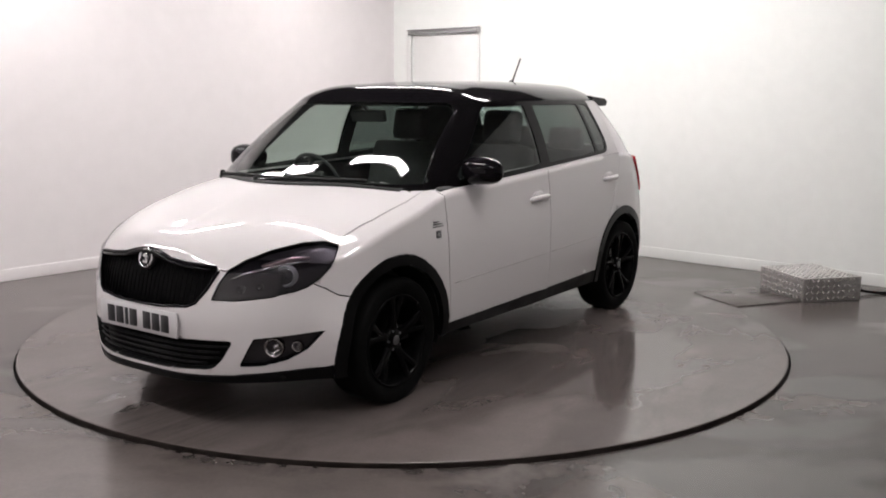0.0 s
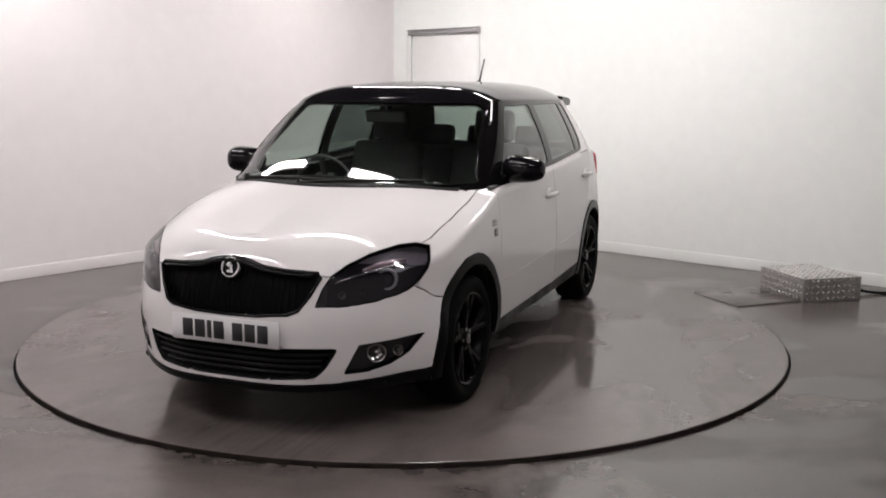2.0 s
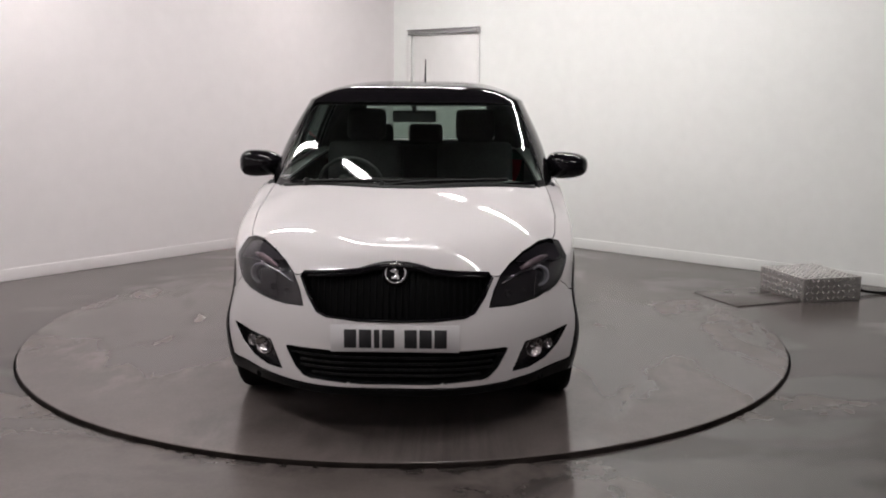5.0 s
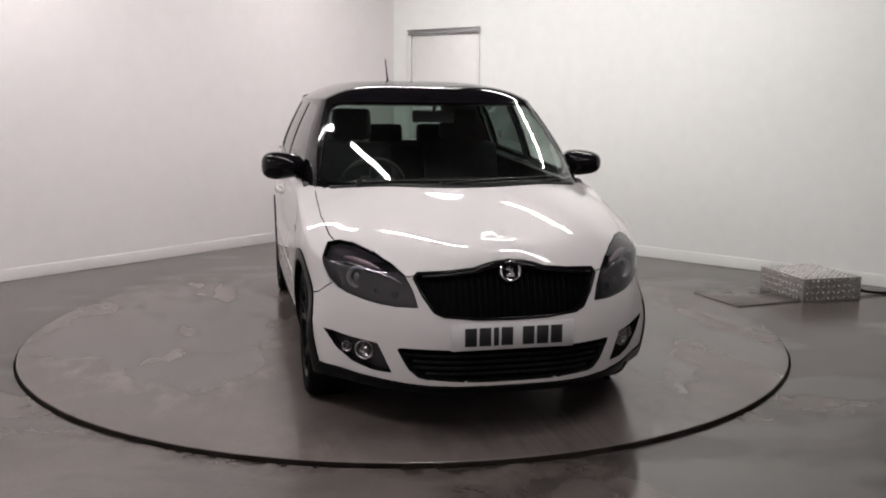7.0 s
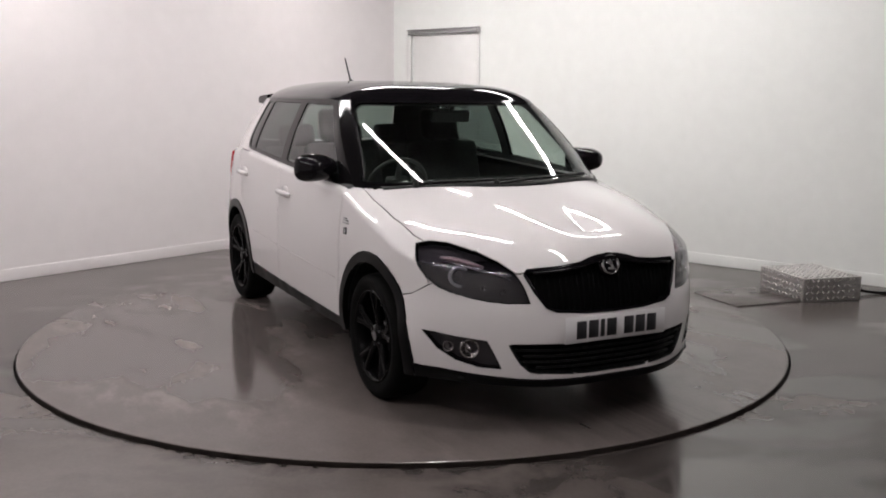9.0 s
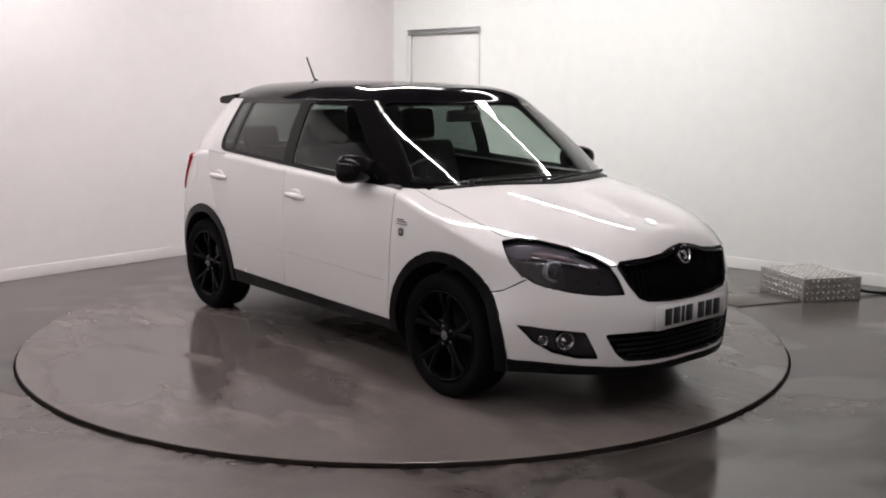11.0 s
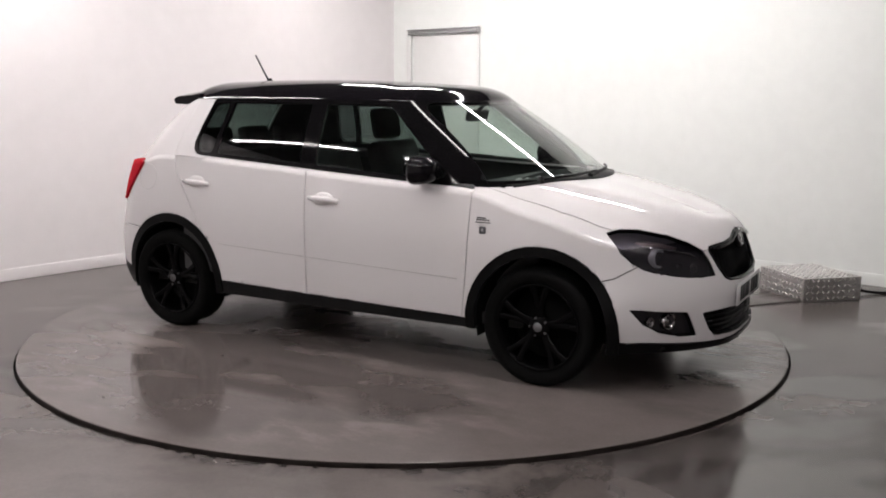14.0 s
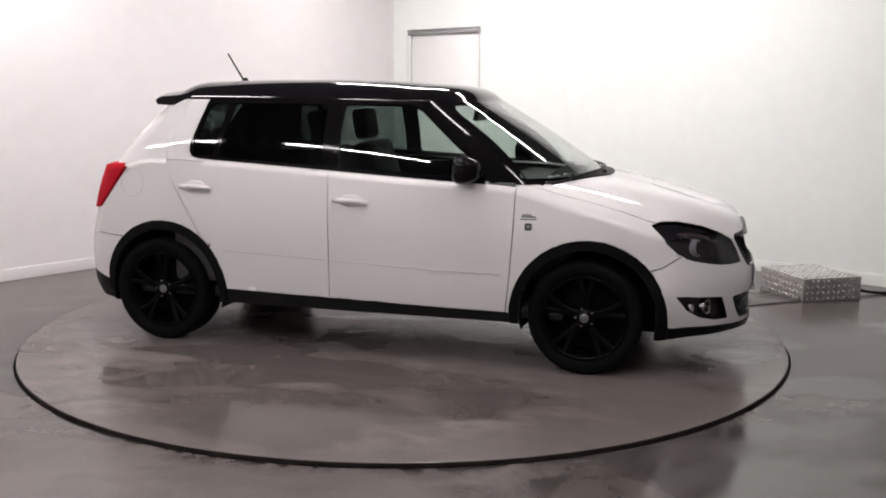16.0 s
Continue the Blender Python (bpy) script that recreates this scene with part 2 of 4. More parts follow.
def build_room():
    bm = bmesh.new()
    # floor sheet with a round pit for the turntable
    steps = 96
    inner = [bm.verts.new((TABLE[0] + (RADIUS + 0.010) * math.cos(2 * math.pi * i / steps), TABLE[1] + (RADIUS + 0.010) * math.sin(2 * math.pi * i / steps), FLOOR_Z)) for i in range(steps)]
    low = [bm.verts.new((v.co.x, v.co.y, -0.1)) for v in inner]
    outer = []
    start = ROOM_M.inverted() @ Vector((0, 0, 0))
    for i in range(steps):
        a = 2 * math.pi * i / steps
        way = ROOM_M.to_3x3().inverted() @ Vector((math.cos(a), math.sin(a), 0))
        reach = min((((ROOM + 0.06) if way.x > 0 else -0.06) - start.x) / way.x if abs(way.x) > 1e-6 else 99, ((0.06 if way.y > 0 else -ROOM - 0.06) - start.y) / way.y if abs(way.y) > 1e-6 else 99)
        outer.append(bm.verts.new((reach * math.cos(a), reach * math.sin(a), FLOOR_Z)))
    for i in range(steps):
        j = (i + 1) % steps
        bm.faces.new((inner[i], outer[i], outer[j], inner[j]))
        bm.faces.new((inner[j], low[j], low[i], inner[i]))
    bm.faces.new(low)
    bmesh.ops.recalc_face_normals(bm, faces=bm.faces)
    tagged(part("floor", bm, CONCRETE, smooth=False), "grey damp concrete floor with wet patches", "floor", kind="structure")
    t = 0.12
    walls = (("wall_right", (ROOM / 2, t / 2), (ROOM, t)), ("wall_left", (-t / 2, -ROOM / 2 + t / 2), (t, ROOM + t)),
             ("unseen_wall_behind", (ROOM / 2, -ROOM - t / 2), (ROOM, t)), ("unseen_wall_far_right", (ROOM + t / 2, -ROOM / 2), (t, ROOM + 2 * t)))
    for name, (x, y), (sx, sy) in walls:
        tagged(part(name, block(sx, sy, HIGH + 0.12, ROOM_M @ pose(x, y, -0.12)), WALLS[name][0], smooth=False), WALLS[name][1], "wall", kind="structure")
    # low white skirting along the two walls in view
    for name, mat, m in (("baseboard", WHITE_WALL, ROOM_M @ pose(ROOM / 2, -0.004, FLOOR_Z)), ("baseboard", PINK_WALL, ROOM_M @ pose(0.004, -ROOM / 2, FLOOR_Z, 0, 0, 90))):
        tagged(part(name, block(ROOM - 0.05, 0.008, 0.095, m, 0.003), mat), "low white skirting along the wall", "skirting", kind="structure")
    tagged(part("ceiling", block(ROOM + 0.3, ROOM + 0.3, 0.1, ROOM_M @ pose(ROOM / 2, -ROOM / 2, HIGH)), CEILING_MAT, smooth=False), "dark ceiling", "ceiling", kind="structure")


# lamp at (1.5, -1.55) is added to brighten the corner; none is known there
LIGHTS = [(1.5, -1.55), (3.7, -1.55)] + [(x, y) for y in (-4.2, -7.15) for x in (1.2, 3.7, 6.35)]


def build_lights():
    for x, y in LIGHTS:
        lamp = tagged(new("ceiling_light"), "lit fluorescent batten light on the ceiling", "ceiling light", "ceiling lights")
        lamp.matrix_world = ROOM_M @ pose(x, y, HIGH - 0.001)
        part("housing", block(1.86, 0.15, 0.05, pose(0, 0, -0.05), 0.008), WHITE_WALL, lamp)
        part("tube", block(1.78, 0.10, 0.03, pose(0, 0, -0.078), 0.012), LIGHT, lamp, "glowing white diffuser")


# ---- turntable and car: one keyed group each ----
def build_turntable():
    table = tagged(new("turntable"), "round grey turntable plate with dark steel edge", "turntable")
    part("plate", lathe([(0.0001, 0.0), (0.6, 0), (1.5, 0.0), (RADIUS - 0.010, 0.0), (RADIUS - 0.004, -0.003)], 128, "Z"), PLATE_MAT, table, smooth=False)
    part("edge", lathe([(RADIUS - 0.004, -0.002), (RADIUS, -0.006), (RADIUS, -0.06), (RADIUS - 0.05, -0.06)], 128, "Z"), STEEL, table, "dark steel rim")
    return table


def build_door():
    """A white flush door in a white frame, with an aluminium rail across its head."""
    x0, x1, top = 0.215, 1.185, 2.035
    door = tagged(new("door_1"), "white flush door with an aluminium head rail", "door", kind="structure")
    door.matrix_world = ROOM_M
    h = top - FLOOR_Z
    part("door_leaf", block(x1 - x0 - 0.12, 0.012, h - 0.02, pose((x0 + x1) / 2 + 0.03, -0.008, FLOOR_Z + 0.005), 0.003, 1), DOOR_MAT, door)
    part("door_frame", block(0.06, 0.034, h, pose(x0 + 0.03, -0.018, FLOOR_Z), 0.004, 1), DOOR_MAT, door)
    part("door_frame", block(0.03, 0.02, h, pose(x1 - 0.01, -0.011, FLOOR_Z), 0.003, 1), DOOR_MAT, door)
    rail = part("head_rail", block(x1 - x0 - 0.03, 0.05, 0.022, pose((x0 + x1) / 2 + 0.015, -0.026, top), 0.004, 1), ALU, door, "grey aluminium head rail")
    part("rail_lip", block(x1 - x0 - 0.03, 0.06, 0.014, pose((x0 + x1) / 2 + 0.015, -0.031, top + 0.040), 0.003, 1), ALU, rail)
    part("rail_back", block(x1 - x0 - 0.05, 0.016, 0.03, pose((x0 + x1) / 2 + 0.015, -0.011, top + 0.016), 0.003, 1), DOOR_MAT, rail)
    part("rail_end", block(0.014, 0.056, 0.056, pose(x1 + 0.004, -0.030, top), 0.003, 1), ALU, rail)


def build_step_box():
    """Low box of tread plate on the floor by the wall, with its flat cover plate and a cable."""
    sx, sy, sz = 0.47, 0.54, 0.172
    box = tagged(new("tread_plate_box"), "low aluminium tread plate box on the floor", "box")
    box.matrix_world = pose(2.985, 1.032, FLOOR_Z, 0, 0, BOX_TURN)
    part("casing", block(sx, sy, sz, None, 0.004, 2), TREAD, box)
    lug = bmesh.new()
    bmesh.ops.create_uvsphere(lug, u_segments=6, v_segments=4, radius=1)
    lug.transform(Matrix.Diagonal((0.019, 0.0075, 0.005, 1)))
    data = bpy.data.meshes.new("tread_lug")
    for f in lug.faces:
        f.smooth = True
    lug.to_mesh(data)
    lug.free()
    data.materials.append(LUG)
    step = 0.043

    def stud(m):
        ob = new("tread_lug", data)
        ob.parent = box
        ob.matrix_local = m
    for i in range(int(sx / step)):
        for j in range(int(sy / step)):
            stud(pose(-sx / 2 + (i + 0.7) * step, -sy / 2 + (j + 0.7) * step, sz, 0, 0, 45 if (i + j) % 2 else -45))
    for i in range(int(sx / step)):
        for j in range(4):
            for yy, rx in ((-sy / 2, 90),):
                stud(pose(-sx / 2 + (i + 0.7) * step, yy, (j + 0.6) * step, rx, 0, 0) @ pose(0, 0, 0, 0, 0, 45 if (i + j) % 2 else -45))
    for i in range(int(sy / step)):
        for j in range(4):
            stud(pose(-sx / 2, -sy / 2 + (i + 0.7) * step, (j + 0.6) * step, 90, 0, -90) @ pose(0, 0, 0, 0, 0, 45 if (i + j) % 2 else -45))
    cover = tagged(new("floor_cover_plate"), "thin grey metal cover plate on the floor beside the box", "floor plate")
    cover.matrix_world = pose(2.47, 0.92, FLOOR_Z, 0, 0, BOX_TURN + 6)
    part("sheet", block(0.54, 0.50, 0.006, None, 0.002, 1), MATTING, cover)
    part("sheet_edge", block(0.54, 0.012, 0.01, pose(0, -0.257, 0), 0.003, 1), MATTING, cover)
    cable = tagged(new("cable"), "black cable on the floor from the box to the wall", "cable")
    pts = curve_points([(3.26, 1.0, FLOOR_Z + 0.07), (3.36, 1.02, FLOOR_Z + 0.03), (3.50, 1.00, FLOOR_Z + 0.012), (3.75, 0.98, FLOOR_Z + 0.012), (4.05, 0.70, FLOOR_Z + 0.012)], 30)
    part("cable_run", tube(pts, 0.011, 8), TRIM, cable)


BOX_TURN = 12
LUG = material("bright tread lugs", (0.78, 0.77, 0.76), 0.25, metal=0.9)


CENTRE = (0.0373, -0.0683)     # the turning axis in the car's own plan


def heading(t):
    k = (t - 8) / 8
    return -127.155 + 6.81586 * t - 0.5805 * (k**3 - k)


# ---- car body surface ----
LOW_PLAN = [(2.066, 0), (2.064, 0.14), (2.045, 0.28), (1.99, 0.41), (1.905, 0.535), (1.80, 0.64), (1.67, 0.722), (1.50, 0.775), (1.30, 0.797), (1.10, 0.803), (0.85, 0.806), (0.5, 0.812), (0.1, 0.818),
            (-0.3, 0.82), (-0.7, 0.818), (-1.0, 0.812), (-1.25, 0.803), (-1.45, 0.790), (-1.62, 0.75), (-1.755, 0.67), (-1.835, 0.535), (-1.875, 0.34), (-1.885, 0.17), (-1.888, 0)]
TOP_CENTRE = [(-1.9, 1.0), (-1.0, 1.04), (0.9, 1.03), (1.15, 1.005), (1.27, 0.985), (1.45, 0.945), (1.65, 0.888), (1.80, 0.838), (1.92, 0.79), (2.0, 0.75), (2.1, 0.69)]
SIDE_IN = [(0.19, 0.04), (0.26, 0.022), (0.34, 0.008), (0.5, 0.0), (0.68, 0.0), (0.82, 0.009), (0.92, 0.02), (1.05, 0.037)]
NOSE_IN = [(0.19, 0.03), (0.25, 0.008), (0.3, 0.004), (0.45, 0.0), (0.52, 0.006), (0.6, 0.024), (0.68, 0.045), (0.76, 0.075)]
TAIL_IN = [(0.2, 0.05), (0.3, 0.01), (0.45, 0.0), (0.58, 0.01), (0.7, 0.04), (0.85, 0.075), (1.0, 0.125)]
SHOULDER = [(-1.9, 1.03), (-1.2, 1.064), (-0.9, 1.056), (-0.17, 1.016), (0.58, 0.972), (0.86, 0.962), (1.1, 0.925), (1.35, 0.862), (1.57, 0.795), (1.75, 0.765), (1.9, 0.752), (2.07, 0.745)]


def low_point(q, z):
    """Plan point q of the widest outline, drawn in as the side, nose or tail curves at height z."""
    x, y = q
    side = spline(SIDE_IN, z)
    nose = spline(NOSE_IN, z) * smoothstep(1.2, 2.0, x)
    tail = spline(TAIL_IN, z) * smoothstep(-1.1, -1.85, x) if x < -1.1 else 0.0
    # fuller bumper corner ahead of the front wheel arch
    full = 0.05 * math.exp(-((x - 1.60) / 0.10) ** 2) * (1 - smoothstep(0.36, 0.62, z)) * smoothstep(0.5, 0.7, y)
    return x - nose + tail, y * (1 - side / 0.8) + full


def body_surface(n=170):
    """Half of the lower body with the bonnet, as rows of points from the sill up and over to the middle."""
    plan = curve_points(LOW_PLAN, n)
    cols = []
    for q in plan:
        zs = spline(SHOULDER, q[0])
        drop = 0.01 + 0.045 * smoothstep(0.75, 1.15, q[0]) + 0.035 * smoothstep(1.3, 1.6, -q[0])
        col = []
        for k in range(29):
            z = 0.212 + (zs - drop - 0.212) * k / 28
            x, y = low_point(q, z)
            col.append(Vector((x, y, z)))
        edge = col[-1]
        cx = edge.x - 0.20 * smoothstep(1.2, 2.05, q[0]) + 0.2 * smoothstep(-1.2, -1.85, q[0]) * (1 if q[0] < -1.2 else 0)
        cz = spline(TOP_CENTRE, cx)
        # rounded shoulder and crowned top
        inner = Vector((cx, 0, cz))
        for k in range(1, 23):
            t = (k / 22) ** 1.25
            p = edge.lerp(inner, t)
            lift = cz - edge.z
            p.z = edge.z + lift * (1 - (1 - t) ** 3.6)
            col.append(p)
        col[-1].y = 0
        cols.append(col)
    return cols


GLASS_LOW = [(1.29, 0), (1.275, 0.2), (1.225, 0.38), (1.13, 0.54), (1.0, 0.655), (0.88, 0.722), (0.70, 0.76), (0.3, 0.783), (-0.2, 0.79), (-0.7, 0.789), (-1.05, 0.785), (-1.3, 0.775), (-1.53, 0.725), (-1.68, 0.58), (-1.73, 0.28), (-1.74, 0)]
GLASS_TOP = [(0.56, 0), (0.553, 0.19), (0.53, 0.35), (0.49, 0.47), (0.43, 0.55), (0.34, 0.592), (0.2, 0.61), (0.0, 0.622), (-0.3, 0.63), (-0.6, 0.627), (-0.85, 0.617), (-1.05, 0.60), (-1.2, 0.56), (-1.285, 0.44), (-1.32, 0.24), (-1.33, 0)]
ROOF_CENTRE = [(-1.5, 1.452), (-1.3, 1.476), (-1.07, 1.497), (-0.7, 1.508), (-0.4, 1.509), (0.0, 1.499), (0.3, 1.472), (0.5, 1.428), (0.6, 1.39)]
Z_BELT, Z_CANT = 0.94, 1.395


def cabin_surface(n=150):
    low, top = curve_points(GLASS_LOW, n), curve_points(GLASS_TOP, n)
    cols = []
    for a, b in zip(low, top):
        col = []
        rows = 22
        for k in range(rows + 1):
            t = k / rows
            z = Z_BELT + (Z_CANT - Z_BELT) * t
            bow = 0.028 * math.sin(math.pi * t)
            x = a[0] + (b[0] - a[0]) * t + bow * 0.9 * smoothstep(0.3, 1.0, a[0])
            y = (a[1] + (b[1] - a[1]) * t) * (1 + bow * 1.1)
            if a[0] < -1.2:
                x -= bow * 0.8 * smoothstep(-1.2, -1.6, a[0])
            col.append(Vector((x, y, z)))
        edge = col[-1]
        cx = edge.x + (-0.28 * smoothstep(0.1, 0.55, b[0]) + 0.2 * (smoothstep(0.9, 1.3, -b[0])))
        cz = spline(ROOF_CENTRE, cx)
        inner = Vector((cx, 0, cz))
        for k in range(1, 17):
            t = (k / 16) ** 1.2
            p = edge.lerp(inner, t)
            p.z = edge.z + (cz - edge.z) * (1 - (1 - t) ** 4.2)
            col.append(p)
        col[-1].y = 0
        cols.append(col)
    return cols


def grid_mesh(cols):
    """Both halves of a surface as one bmesh."""
    bm = bmesh.new()
    n, m = len(cols), len(cols[0])
    for side in (1, -1):
        vs = [[bm.verts.new((p.x, p.y * side, p.z)) for p in col] for col in cols]
        for i in range(n - 1):
            for j in range(m - 1):
                quad = (vs[i][j], vs[i + 1][j], vs[i + 1][j + 1], vs[i][j + 1])
                bm.faces.new(quad if side > 0 else quad[::-1])
    bmesh.ops.remove_doubles(bm, verts=bm.verts, dist=0.0004)
    bmesh.ops.dissolve_degenerate(bm, dist=0.0004, edges=bm.edges)
    return bm


# ---- cutting the surfaces into panels ----
def views(kind, s):
    """Two axes of a drawing plane and the way it faces; s is the side of the car."""
    if kind == "side":
        return Vector((1, 0, 0)), Vector((0, 0, 1)), Vector((0, s, 0))
    if kind == "front":
        return Vector((0, s, 0)), Vector((0, 0, 1)), Vector((1, 0, 0))
    if kind == "rear":
        return Vector((0, s, 0)), Vector((0, 0, 1)), Vector((-1, 0, 0))
    if kind == "corner":
        return Vector((0.7071, -0.7071 * s, 0)), Vector((0, 0, 1)), Vector((0.7071, 0.7071 * s, 0))
    return Vector((1, 0, 0)), Vector((0, s, 0)), Vector((0, 0, 1))


def inside(poly, a, b):
    hit = False
    for (x0, y0), (x1, y1) in zip(poly, poly[1:] + poly[:1]):
        if (y0 > b) != (y1 > b) and a < (x1 - x0) * (b - y0) / (y1 - y0) + x0:
            hit = not hit
    return hit


def stamp(bm, layer, poly, kind, number, least=0.12, only=None, over=None, sides=(1, -1)):
    """Cuts the outline into the surface, on both sides of the car, and numbers the faces within."""
    for s in sides:
        A, B, look_way = views(kind, s)

        def good(f):
            c = f.calc_center_median()
            return f.normal.dot(look_way) > least and (only is None or only(c.x, c.y * s, c.z))
        pa, pb = [p[0] for p in poly], [p[1] for p in poly]
        near = {}
        for f in bm.faces:
            aa = [v.co.dot(A) for v in f.verts]
            if max(aa) < min(pa) - 0.01 or min(aa) > max(pa) + 0.01:
                continue
            bb = [v.co.dot(B) for v in f.verts]
            if max(bb) < min(pb) - 0.01 or min(bb) > max(pb) + 0.01 or not good(f):
                continue
            near[f] = 1
        for p, q in zip(poly, poly[1:] + poly[:1]):
            d = Vector((q[0] - p[0], q[1] - p[1]))
            if d.length < 1e-6:
                continue
            nrm = (A * d.y - B * d.x).normalized()
            lo = (min(p[0], q[0]) - 0.004, min(p[1], q[1]) - 0.004)
            hi = (max(p[0], q[0]) + 0.004, max(p[1], q[1]) + 0.004)
            faces = []
            for f in near:
                aa = [v.co.dot(A) for v in f.verts]
                if max(aa) < lo[0] or min(aa) > hi[0]:
                    continue
                bb = [v.co.dot(B) for v in f.verts]
                if max(bb) < lo[1] or min(bb) > hi[1]:
                    continue
                faces.append(f)
            geom = {}
            for f in faces:
                geom[f] = 1
                geom.update(dict.fromkeys(f.edges))
                geom.update(dict.fromkeys(f.verts))
            if faces:
                cut = bmesh.ops.bisect_plane(bm, geom=list(geom), dist=1e-5, plane_co=A * p[0] + B * p[1], plane_no=nrm)
                near.update(dict.fromkeys(g for g in cut["geom"] if isinstance(g, bmesh.types.BMFace)))
        bm.normal_update()
        for f in [g for g in near if g.is_valid]:
            if good(f):
                c = f.calc_center_median()
                if inside(poly, c.dot(A), c.dot(B)) and (over is None or f[layer] in over):
                    f[layer] = number


def circle(cx, cz, r, n=40):
    return [(cx + r * math.cos(2 * math.pi * i / n), cz + r * math.sin(2 * math.pi * i / n)) for i in range(n)]


def rounded(poly, r=0.02, n=4):
    """Rounds the corners of an outline."""
    out = []
    m = len(poly)
    for i in range(m):
        p0, p1, p2 = Vector(poly[i - 1]), Vector(poly[i]), Vector(poly[(i + 1) % m])
        a, b = (p0 - p1), (p2 - p1)
        ra = min(r, a.length * 0.45)
        rb = min(r, b.length * 0.45)
        a, b = p1 + a.normalized() * ra, p1 + b.normalized() * rb
        for k in range(n + 1):
            t = k / n
            out.append(tuple((1 - t) ** 2 * a + 2 * t * (1 - t) * p1 + t * t * b))
    return out


def lifted(bm, layer, numbers, side=0, gap=0.0028, depth=0.012, shift=0.0, rim=True):
    """The faces with these numbers as a panel of its own: edges drawn in by the gap, and a rim turned inwards.
    side: 1 or -1 takes that half only. shift: moves the panel along its normals."""
    out = bmesh.new()
    made = {}
    bm.normal_update()
    for f in bm.faces:
        if f[layer] not in numbers:
            continue
        if side and f.calc_center_median().y * side < 0:
            continue
        vs = []
        for v in f.verts:
            if v not in made:
                made[v] = out.verts.new(v.co + v.normal * shift)
            vs.append(made[v])
        try:
            out.faces.new(vs)
        except ValueError:
            pass
    if not out.faces:
        return out
    normals = {n: v.normal.copy() for v, n in made.items()}
    bmesh.ops.triangulate(out, faces=[f for f in out.faces if len(f.verts) > 4])
    out.normal_update()
    border = [e for e in out.edges if len(e.link_faces) == 1]
    pull = {}
    for e in border:
        f = e.link_faces[0]
        mid = (e.verts[0].co + e.verts[1].co) / 2
        way = (e.verts[1].co - e.verts[0].co).cross(normals.get(e.verts[0], f.normal)).normalized()
        if way.dot(f.calc_center_median() - mid) < 0:
            way = -way
        for v in e.verts:
            pull[v] = pull.get(v, Vector()) + way
    for v, w in pull.items():
        if w.length > 1e-6:
            v.co += w.normalized() * gap
    if rim:
        low = {v: out.verts.new(v.co - normals.get(v, Vector((0, 0, 1))) * depth) for v in pull}
        for e in border:
            a, b = e.verts
            f = e.link_faces[0]
            loop = [l for l in f.loops if l.edge == e][0]
            if loop.vert != a:
                a, b = b, a
            try:
                out.faces.new((b, a, low[a], low[b]))
            except ValueError:
                pass
            e.smooth = False
    return out


def outline_ring(bvh, poly, kind, s, radius, out=0.0, sides=6):
    """A bead that follows an outline on the body."""
    A, B, way = views(kind, s)
    pts = []
    for a, b in poly + poly[:1]:
        hit = bvh.ray_cast(A * a + B * b + way * 3, -way)
        if hit[0]:
            pts.append(hit[0] + hit[1] * out)
    return tube(pts, radius, sides) if len(pts) > 2 else bmesh.new()


def on_body(bvh, x, z, s, out=0.0):
    """The place on the car's flank at x and z, and the way that the flank faces."""
    p, n, *_ = bvh.ray_cast(Vector((x, 3 * s, z)), Vector((0, -s, 0)))
    return p + n * out, n


def glass_material(name, tint, gloss):
    m = bpy.data.materials.new(name)
    m.use_nodes = True
    nt = m.node_tree
    nt.nodes.remove(nt.nodes["Principled BSDF"])
    out = nt.nodes["Material Output"]
    tr = nt.nodes.new("ShaderNodeBsdfTransparent")
    tr.inputs[0].default_value = (*tint, 1)
    gl = nt.nodes.new("ShaderNodeBsdfGlossy")
    gl.inputs["Roughness"].default_value = 0.02
    lw = nt.nodes.new("ShaderNodeLayerWeight")
    lw.inputs[0].default_value = 0.5
    pw = nt.nodes.new("ShaderNodeMath")
    pw.operation = "POWER"
    pw.inputs[1].default_value = 4.5
    nt.links.new(lw.outputs["Facing"], pw.inputs[0])
    fr = nt.nodes.new("ShaderNodeMath")
    fr.operation = "MULTIPLY_ADD"
    fr.inputs[1].default_value = 1 - gloss
    fr.inputs[2].default_value = gloss
    nt.links.new(pw.outputs[0], fr.inputs[0])
    mx = nt.nodes.new("ShaderNodeMixShader")
    nt.links.new(fr.outputs[0], mx.inputs[0])
    nt.links.new(tr.outputs[0], mx.inputs[1])
    nt.links.new(gl.outputs[0], mx.inputs[2])
    nt.links.new(mx.outputs[0], out.inputs[0])
    return m


WINDSCREEN = glass_material("green tinted windscreen glass", (0.70, 0.77, 0.73), 0.08)
SIDE_GLASS = glass_material("tinted side glass", (0.62, 0.70, 0.665), 0.06)
REAR_GLASS = glass_material("tinted rear glass", (0.36, 0.43, 0.40), 0.06)
DARK_GLASS = glass_material("dark privacy glass", (0.15, 0.19, 0.175), 0.06)
BLACK_GLASS = glass_material("black quarter glass", (0.08, 0.10, 0.095), 0.06)
LENS = glass_material("smoked lamp cover", (0.62, 0.61, 0.64), 0.05)
CHROME = material("chrome", (0.75, 0.75, 0.76), 0.12, metal=1.0)
SMOKE = material("smoked lamp bezel", (0.020, 0.018, 0.021), 0.22)
REFLECT = material("lamp reflector", (0.15, 0.14, 0.155), 0.3, metal=0.9)
FOG_CHROME = material("dull fog lamp chrome", (0.36, 0.345, 0.35), 0.2, metal=1.0)
RED_LENS = material("red lamp lens", (0.40, 0.010, 0.020), 0.8, spec=0.05)
